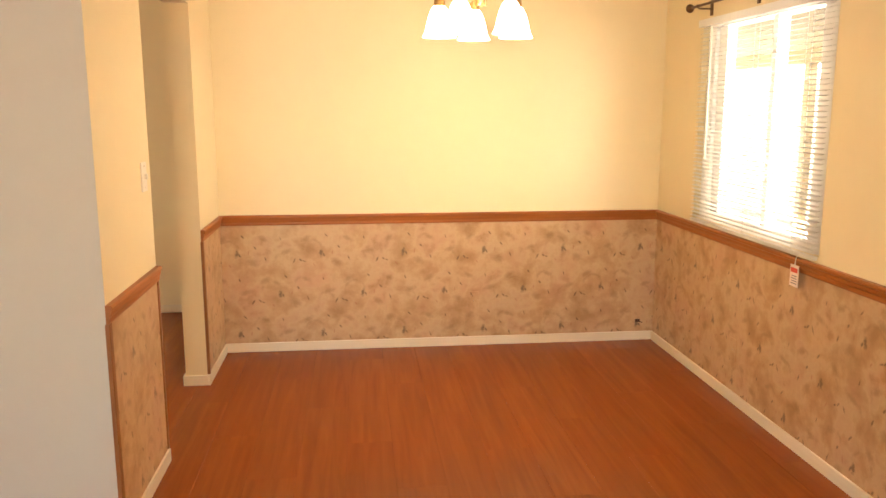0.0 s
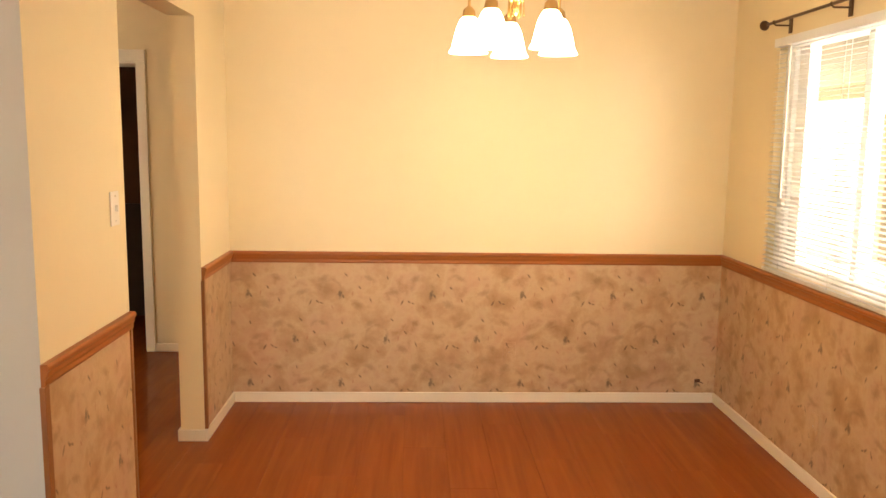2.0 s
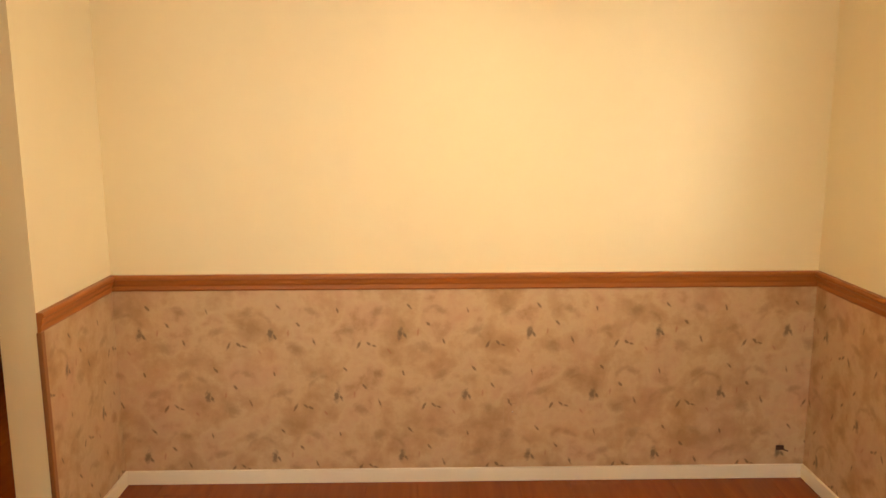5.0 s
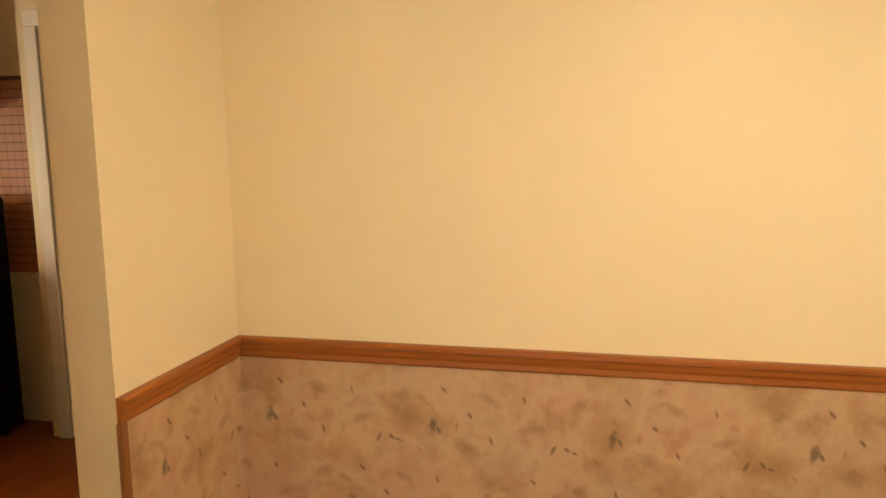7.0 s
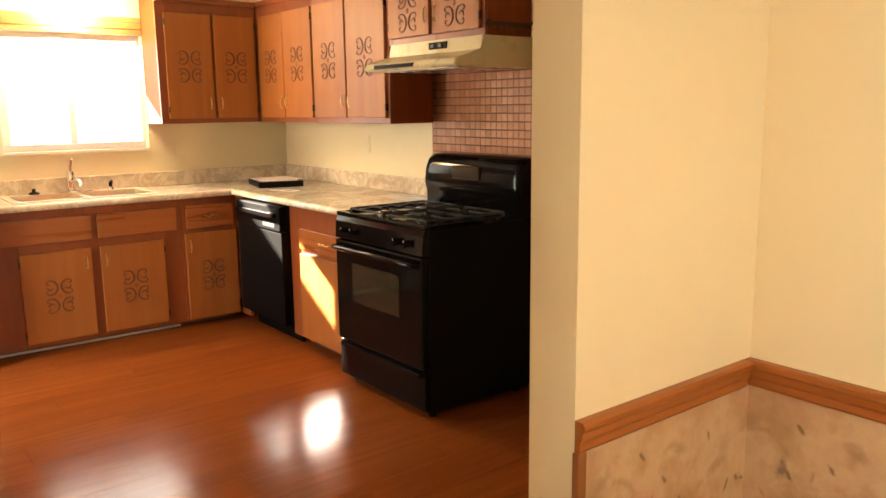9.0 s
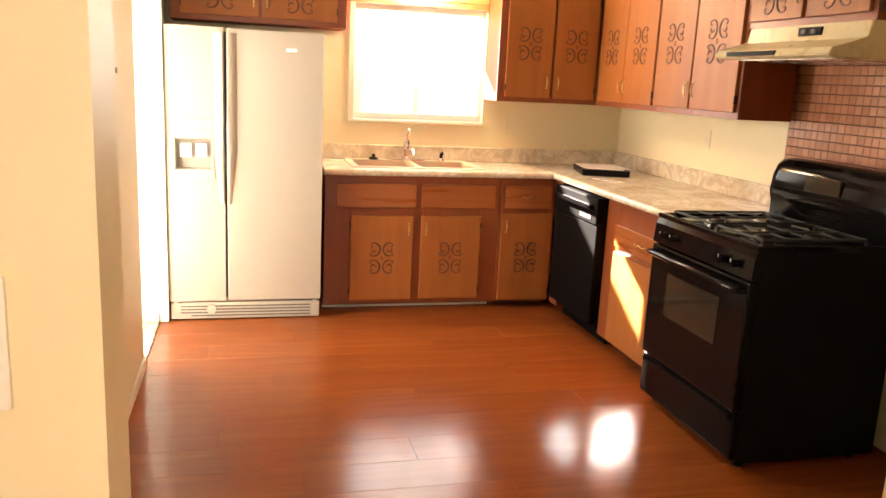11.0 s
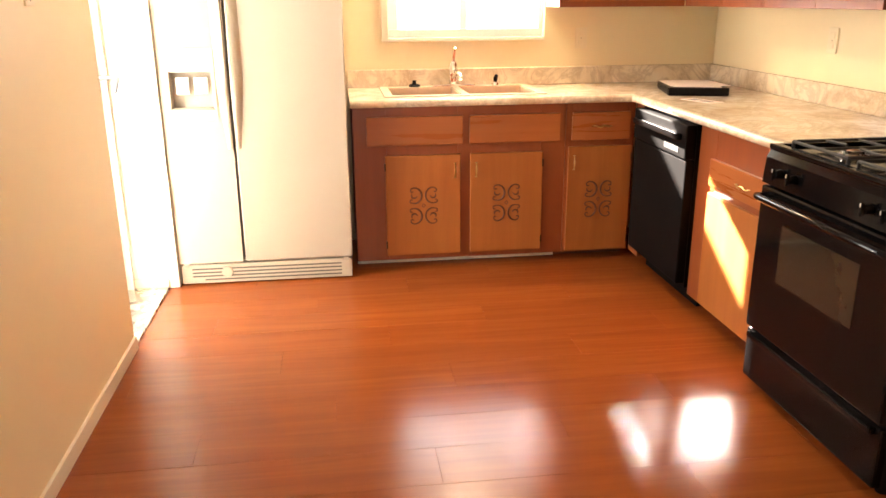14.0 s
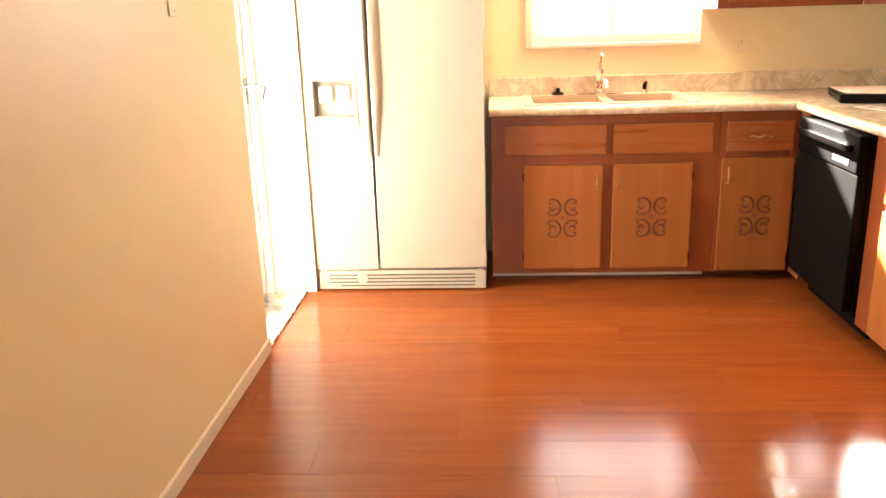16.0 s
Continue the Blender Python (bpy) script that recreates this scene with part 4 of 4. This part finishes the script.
part("cover", box(bmesh.new(), -0.19, 0.19, -0.15, 0.15, 0.034, 0.040, 0.002), M_SATIN, bd)
part("spine", box(bmesh.new(), 0.174, 0.196, -0.15, 0.15, 0.002, 0.038, 0.004), M_SATIN, bd)
part("spine_edge", box(bmesh.new(), -0.19, 0.174, -0.152, -0.142, 0.004, 0.036, 0.003), M_SATIN, bd)
for k, (dx, dy, a) in enumerate(((-0.045, -0.02, 4), (0.02, 0.012, -6), (-0.01, 0.03, 11))):
    part("paper_sheet", box(bmesh.new(), -0.155, 0.155, -0.12, 0.12, 0, 0.0012), M_PAPERWHITE, bd, at=pose(dx, dy, 0.0405 + 0.0016 * k, 0, 0, a))
sh = thing("paper_flyer", (-4.28, 6.05, 0.911), "small printed pink paper flyer on the counter", "paper", turn=20)
part("sheet", box(bmesh.new(), -0.10, 0.10, -0.045, 0.045, 0, 0.0015), M_PAPERWHITE, sh)
part("print", boxes((-0.08, -0.02, -0.03, 0.03, 0.0016, 0.002), (0.0, 0.07, -0.02, 0.02, 0.0016, 0.002)), M_INK, sh)

# upper cabinets: fronts at 32 cm from the walls
UB = 1.346
UXF, UYF = KW + 0.30, KN - 0.34


def upper(name, place, w, z0, doors, rows, label, turn=0.0, motif=0.06, sides=None):
    u = thing(name, (place[0], place[1], 0), label, "cabinet", turn=turn)
    carcass(u, w, 0.298, z0, UT - 0.002)
    ups = [(0, doors[0][0] + 0.012), (doors[-1][1] - 0.012, w)]
    for a, b in zip(doors, doors[1:]):
        ups.append((a[1] - 0.012, b[0] + 0.012))
    ups.sort()
    rails = [(a[1], b[0], z, z + h) for a, b in zip(ups, ups[1:]) for z, h in ((z0, 0.042), (UT - 0.114, 0.11))]
    face_frame(u, w, z0, UT - 0.002, ups, rails)
    for k, (a, b) in enumerate(doors):
        cabinet_door(u, a, b, z0 + 0.032, UT - 0.105, 0, (1 if k % 2 == 0 else -1), rows, False, motif)
    part("crown", box(bmesh.new(), 0.0, w, -0.02, 0.0, UT - 0.035, UT - 0.002, 0.006), M_FRAME, u)
    return u


upper("upper_cabinet", (UXF, 5.50), UYF - 5.50 - 0.003, UB, ((0.05, 0.365), (0.385, 0.68)), 1, "honey wood wall cabinet beside the kitchen window", 90, 0.076)
upper("upper_cabinet", (UXF + 0.003, UYF), 0.808, UB, ((0.05, 0.408), (0.418, 0.798)), 1, "honey wood wall cabinet with scroll-carved doors", 0, 0.080)
upper("upper_cabinet", (UXF + 0.813, UYF), 0.835, UB, ((0.012, 0.395), (0.41, 0.815)), 1, "honey wood wall cabinet with scroll-carved doors", 0, 0.080)
upper("hood_cabinet", (-3.268, UYF), 0.80, 1.767, ((0.02, 0.385), (0.415, 0.775)), 1, "short carved wood cabinet above the range hood", 0, 0.078)
upper("fridge_cabinet", (UXF, 3.46), 1.04, 1.745, ((0.06, 0.51), (0.53, 0.98)), 1, "short carved wood cabinet above the fridge", 90, 0.078)

# range hood
hood = thing("range_hood", (-3.225, KN, 1.622), "almond enamel range hood under a cabinet", "range hood")
bm = bmesh.new()
prof = ((-0.002, 0.0), (-0.52, 0.0), (-0.535, 0.010), (-0.52, 0.036), (-0.37, 0.080), (-0.36, 0.145), (-0.002, 0.145))
HWID = 0.765
ends = [[bm.verts.new((x, y, z)) for y, z in prof] for x in (0.0, HWID)]
for k in range(len(prof)):
    bm.faces.new((ends[0][k], ends[0][(k + 1) % len(prof)], ends[1][(k + 1) % len(prof)], ends[1][k]))
bm.faces.new(ends[0][::-1])
bm.faces.new(ends[1])
bmesh.ops.bevel(bm, geom=bm.edges[:], offset=0.004, segments=2, affect="EDGES")
part("shell", bm, M_HOOD, hood)
part("vent_slot", box(bmesh.new(), 0.10, 0.44, -0.537, -0.51, 0.010, 0.029, 0.002), M_SATIN, hood, "dark grille slot")
part("switch_plate", box(bmesh.new(), 0.36, 0.50, -0.374, -0.355, 0.098, 0.132, 0.002), M_SATIN, hood, "black switch plate")
for x in (0.395, 0.455):
    part("switch", box(bmesh.new(), x - 0.014, x + 0.014, -0.379, -0.372, 0.106, 0.124, 0.002), M_GASKET, hood)
part("filter", boxes((0.08, 0.68, -0.44, -0.08, -0.004, 0.001)), M_STEEL, hood)
hk = thing("key_rack", (-2.467, 6.37, 1.82), "black iron hook rack on the cabinet side", "hook rack")
bm = box(bmesh.new(), 0.0, 0.008, -0.13, 0.13, -0.012, 0.012, 0.004)
for s in (-1, 1):
    tube(bm, ((0.004, s * 0.12, 0.0), (0.005, s * 0.145, 0.018), (0.005, s * 0.16, 0.0), (0.005, s * 0.145, -0.016)), 0.007, 8)
part("plate", bm, M_HINGE, hk)
for k in range(4):
    y = -0.09 + 0.06 * k
    part("hook", tube(bmesh.new(), ((0.006, y, -0.008), (0.012, y, -0.035), (0.026, y, -0.042), (0.032, y, -0.028)), 0.003, 6), M_HINGE, hk)

# ---- range ----
SXL, SWID, SFY = -3.122, 0.760, 5.757
rg = thing("gas_range", (SXL, SFY, 0), "black freestanding gas range with oven window", "range")
D = 6.43 - SFY
part("body", box(bmesh.new(), 0.0, SWID, 0.022, D, 0.03, 0.895, 0.004), M_SATIN, rg)
for x in (0.05, SWID - 0.05):
    for y in (0.07, D - 0.07):
        part("foot", lathe(bmesh.new(), ((0.018, 0.0), (0.018, 0.01), (0.01, 0.012), (0.01, 0.032)), (x, y, 0), 12), M_SATIN, rg)
part("storage_drawer", box(bmesh.new(), 0.004, SWID - 0.004, -0.004, 0.03, 0.045, 0.235, 0.008), M_BLACK, rg)
part("drawer_lip", box(bmesh.new(), 0.03, SWID - 0.03, -0.022, 0.0, 0.205, 0.232, 0.008), M_BLACK, rg, "glossy grip along the drawer")
od = part("oven_door", box(bmesh.new(), 0.004, SWID - 0.004, -0.014, 0.03, 0.245, 0.772, 0.010), M_BLACK, rg)
part("oven_window", box(bmesh.new(), 0.165, 0.575, -0.0165, -0.010, 0.465, 0.665, 0.0015), M_OVENGLASS, od, "smoked brown glass")
bm = tube(bmesh.new(), ((0.03, -0.014, 0.735), (0.036, -0.045, 0.738), (0.07, -0.055, 0.74), (0.38, -0.058, 0.742), (0.69, -0.055, 0.74), (0.724, -0.045, 0.738), (0.73, -0.014, 0.735)), 0.013, 12)
part("door_handle", bm, M_BLACK, od, "glossy black bar handle", True)
bm = bmesh.new()
prof = ((0.03, 0.778), (-0.012, 0.780), (-0.006, 0.868), (0.006, 0.892), (0.03, 0.895))
ends = [[bm.verts.new((x, y, z)) for y, z in prof] for x in (0.002, SWID - 0.002)]
for k in range(len(prof)):
    bm.faces.new((ends[0][k], ends[0][(k + 1) % len(prof)], ends[1][(k + 1) % len(prof)], ends[1][k]))
bm.faces.new(ends[0][::-1])
bm.faces.new(ends[1])
cp = part("control_panel", bm, M_BLACK, rg)
for x in (0.105, 0.19, 0.57, 0.655):
    bm = tube(bmesh.new(), ((x, -0.008, 0.828), (x, -0.030, 0.826)), (0.016, 0.013), 16)
    box(bm, x - 0.004, x + 0.004, -0.040, -0.028, 0.808, 0.846, 0.002)
    part("knob", bm, M_SATIN, cp, smooth=True)
    part("knob_mark", boxes((x - 0.0012, x + 0.0012, -0.0412, -0.0398, 0.834, 0.845)), M_PLASTIC, cp)
bm = boxes((0.0, SWID, 0.004, D - 0.09, 0.893, 0.903))
for r in ((0.0, SWID, 0.0, 0.035), (0.0, SWID, D - 0.13, D - 0.09), (0.0, 0.03, 0.03, D - 0.12), (SWID - 0.03, SWID, 0.03, D - 0.12)):
    box(bm, *r, 0.897, 0.914, 0.005)
part("cooktop", bm, M_BLACK, rg)
for gx in (0.205, 0.555):
    bm = bmesh.new()
    x0, x1, y0, y1, z = gx - 0.15, gx + 0.15, 0.055, D - 0.15, 0.927
    for p in (((x0, y0), (x1, y0)), ((x0, y1), (x1, y1)), ((x0, y0), (x0, y1)), ((x1, y0), (x1, y1)), ((x0, (y0 + y1) / 2), (x1, (y0 + y1) / 2)), ((gx, y0), (gx, y1))):
        tube(bm, ((*p[0], z), (*p[1], z)), 0.006, 6)
    for yy in (y0 + (y1 - y0) * 0.25, y0 + (y1 - y0) * 0.75):
        tube(bm, ((x0, yy, z), (gx - 0.035, yy, z + 0.004)), 0.006, 6)
        tube(bm, ((x1, yy, z), (gx + 0.035, yy, z + 0.004)), 0.006, 6)
    for x in (x0, x1):
        for y in (y0, y1):
            tube(bm, ((x, y, z), (x, y, 0.903)), 0.006, 6)
    part("grate", bm, M_IRON, rg, "black cast-iron grate")
    for yy in (y0 + (y1 - y0) * 0.25, y0 + (y1 - y0) * 0.75):
        bm = lathe(bmesh.new(), ((0.05, 0.903), (0.048, 0.908), (0.036, 0.912), (0.036, 0.922), (0.030, 0.926), (0.004, 0.927)), (gx, yy, 0), 20)
        part("burner", bm, M_STEEL if gx < 0.3 else M_IRON, rg, smooth=True)
# back guard with its rounded top
bm = bmesh.new()
prof = ((0.0, 0.895), (-0.085, 0.895), (-0.085, 0.985), (-0.098, 1.0), (-0.105, 1.03), (-0.095, 1.12), (-0.078, 1.16), (-0.05, 1.183), (0.0, 1.188))
rows = []
for x, f in ((0.0, 0.94), (0.012, 0.985), (0.05, 1.0), (SWID / 2, 1.0), (SWID - 0.05, 1.0), (SWID - 0.012, 0.985), (SWID, 0.94)):
    rows.append([bm.verts.new((x, D + y * (1 if z < 1 else f), 0.895 + (z - 0.895) * (f if z > 1.1 else 1))) for y, z in prof])
for a, b in zip(rows, rows[1:]):
    for k in range(len(prof)):
        bm.faces.new((a[k], a[(k + 1) % len(prof)], b[(k + 1) % len(prof)], b[k]))
bm.faces.new(rows[0][::-1])
bm.faces.new(rows[-1])
bg = part("back_guard", bm, M_BLACK, rg, smooth=True)
part("clock_panel", box(bmesh.new(), 0.25, 0.47, D - 0.108, D - 0.09, 1.06, 1.13, 0.003), M_OVENGLASS, bg, "dark clock window")

# ---- fridge ----
fr = thing("refrigerator", (-4.53, 3.456, 0), "white side-by-side refrigerator with ice dispenser", "refrigerator", turn=90)
FW, FT, GAP = 0.876, 1.69, 0.325
part("cabinet_shell", box(bmesh.new(), 0.004, FW - 0.004, 0.062, 0.74, 0.02, FT - 0.02, 0.006), M_FRIDGE, fr)
part("gasket", boxes((0.015, FW - 0.015, 0.055, 0.064, 0.125, FT - 0.02)), M_GASKET, fr)


def slab_with_hole(xs, zs, y0, y1):
    """A slab cut by a rectangular hole: xs and zs each give the outer, inner, inner, outer lines."""
    bm = bmesh.new()
    g = [[[bm.verts.new((x, y, z)) for z in zs] for x in xs] for y in (y0, y1)]
    for i in range(3):
        for k in range(3):
            if (i, k) != (1, 1):
                for f in g:
                    bm.faces.new((f[i][k], f[i + 1][k], f[i + 1][k + 1], f[i][k + 1]))
    for i in range(3):
        for k in (0, 3):
            bm.faces.new((g[0][i][k], g[0][i + 1][k], g[1][i + 1][k], g[1][i][k]))
            bm.faces.new((g[0][k][i], g[0][k][i + 1], g[1][k][i + 1], g[1][k][i]))
    for k in (1, 2):
        bm.faces.new((g[0][1][k], g[0][2][k], g[1][2][k], g[1][1][k]))
        bm.faces.new((g[0][k][1], g[0][k][2], g[1][k][2], g[1][k][1]))
    return bm


fd = part("freezer_door", slab_with_hole((0.0, 0.048, 0.246, GAP - 0.006), (0.118, 0.895, 1.075, FT), 0.0, 0.056), M_FRIDGE, fr)
rd = part("fridge_door", box(bmesh.new(), GAP + 0.006, FW, 0.0, 0.056, 0.118, FT, 0.010, 3), M_FRIDGE, fr)


def fridge_handle(x, side):
    """A broad moulded grip along the door's edge, bowed outward and drawn in at its foot."""
    bm = bmesh.new()
    rows = []
    for k in range(15):
        t = k / 14
        z = 0.70 + t * (FT - 0.73)
        out = 0.006 + 0.018 * min(1.0, t * 4) * (1 - 0.35 * max(0.0, t - 0.55))
        wide = 0.022 + 0.032 * min(1.0, t * 3)
        lap = 0.003 * math.sin(math.pi * min(1.0, t * 1.6))
        cs = ((-lap, 0.0), (-lap, -out * 0.8), (0.004, -out), (wide * 0.45, -out * 0.92), (wide * 0.8, -out * 0.4), (wide, 0.0))
        rows.append([bm.verts.new((x + side * u, v, z)) for u, v in cs])
    for a, b in zip(rows, rows[1:]):
        for k in range(6):
            bm.faces.new((a[k], a[(k + 1) % 6], b[(k + 1) % 6], b[k]))
    bm.faces.new(rows[0][::-1])
    bm.faces.new(rows[-1])
    return bm


for d, x, side in ((fd, GAP - 0.010, -1), (rd, GAP + 0.010, 1)):
    part("handle", fridge_handle(x, side), M_FRIDGE_P, d, "long moulded cream handle", True)
bz = part("dispenser_bezel", boxes((0.03, 0.262, -0.006, 0.004, 1.075, 1.185), (0.03, 0.262, -0.006, 0.004, 0.84, 0.895), (0.03, 0.048, -0.006, 0.004, 0.895, 1.075), (0.246, 0.262, -0.006, 0.004, 0.895, 1.075), bevel=0.002), M_FRIDGE_P, fd, "cream dispenser surround")
part("dispenser_recess", boxes((0.049, 0.245, 0.044, 0.049, 0.896, 1.074), (0.049, 0.052, 0.002, 0.044, 0.896, 1.074), (0.242, 0.245, 0.002, 0.044, 0.896, 1.074), (0.052, 0.242, 0.002, 0.044, 0.896, 0.9), (0.052, 0.242, 0.002, 0.044, 1.07, 1.074)), M_FRIDGE_D, fd, "shadowed grey recess")
part("button_row", boxes(*[(0.085 + 0.028 * k, 0.105 + 0.028 * k, -0.0085, -0.005, 1.12, 1.135) for k in range(5)]), M_FRIDGE_D, fd)
for x in (0.105, 0.19):
    part("dispenser_paddle", box(bmesh.new(), x - 0.032, x + 0.032, 0.014, 0.03, 0.965, 1.045, 0.006), M_PLASTIC, fd)
part("badge", box(bmesh.new(), 0.66, 0.72, -0.003, 0.001, 1.575, 1.595, 0.001), M_STEEL, rd)
part("door_edge", box(bmesh.new(), FW - 0.012, FW - 0.004, -0.002, 0.0, 0.14, FT - 0.02, 0.0008), M_FRIDGE_P, rd)
gr = part("base_grille", box(bmesh.new(), 0.006, FW - 0.006, 0.006, 0.06, 0.008, 0.108, 0.005), M_FRIDGE_P, fr)
for k in range(4):
    part("grille_slot", boxes((0.06 if k else 0.12, FW - 0.06, 0.0035, 0.0065, 0.024 + 0.019 * k, 0.031 + 0.019 * k)), M_GASKET, gr)
bm = tube(bmesh.new(), ((0.235, 0.004, 0.068), (0.235, -0.006, 0.068)), (0.03, 0.026), 20)
part("filter_cap", bm, M_FRIDGE_P, gr, "round cream filter cap", True)
for x in (0.02, FW - 0.05):
    part("hinge_cover", box(bmesh.new(), x, x + 0.03, 0.002, 0.05, 0.098, 0.117, 0.003), M_FRIDGE_D, fr)

# ---- pieces: tiles behind the range ----
tiles = thing("tile_backsplash", (-3.325, KN, 0), "small brown square tiles behind the range", "backsplash", kind="structure")
part("grout_bed", boxes((0.0, NP + 3.323, -0.006, 0.0, 0.79, 1.766)), M_GROUT, tiles)
TP = 0.0435
TILE = mesh_of("tile", box(bmesh.new(), -0.0212, 0.0212, -0.004, 0.0, -0.0190, 0.0190, 0.0014, 1), M_TILE)
rest = bmesh.new()
for r in range(-5, 17):
    for c in range(27):
        tx, tz = 0.022 + TP * c, 1.03 + TP * r
        if 0 <= r < 15 and c < 20:
            o = new("tile", TILE)
            o.parent = tiles
            o.matrix_basis = pose(tx, -0.006 - random.uniform(0, 0.0008), tz, random.uniform(-0.6, 0.6), 0, random.uniform(-0.6, 0.6))
        elif c >= 18 or r >= 15:
            box(rest, tx - 0.0212, tx + 0.0212, -0.0105, -0.006, tz - 0.019, tz + 0.019)
tagged(part("tile_field", rest, M_TILE, tiles), kind="stuff")

# ---- pieces: floor planks, 20.5 cm wide and 1.22 m long ----
fl = solid("floor", boxes((-5.42, 2.36, 3.135, 7.6, -0.15, -0.006), (-3.6, 2.36, -3.1, 3.135, -0.15, -0.006)), M_JOINT, "red-brown wood laminate plank floor", "floor")
PW, PL = 0.205, 1.22
PLANKS = {}


def plank_mesh(length):
    key = round(length, 3)
    if key not in PLANKS:
        PLANKS[key] = mesh_of("plank", box(bmesh.new(), -PW / 2 + 0.0001, PW / 2 - 0.0001, -key / 2 + 0.0001, key / 2 - 0.0001, -0.006, 0.0, 0.0006, 1), M_PLANK)
    return PLANKS[key]


cols = int((2.36 + 5.40) / PW)
for c in range(cols + 1):
    x = -2.8375 - PW / 2 - PW * 12 + PW * c
    lo, hi = (3.2, 7.5) if x < -3.5 else ((-3.0, 7.5) if x < -0.6 else (-3.0, 5.4))
    y = lo - PL * ((c * 0.37) % 1.0)
    while y < hi:
        y0, y1 = max(y, lo), min(y + PL, hi)
        if y1 - y0 > 0.05:
            o = new("plank", plank_mesh(y1 - y0))
            o.parent = fl
            o.matrix_basis = pose(x, (y0 + y1) / 2, random.uniform(-0.0003, 0.0), random.uniform(-0.03, 0.03), random.uniform(-0.12, 0.12), 0)
        y += PL
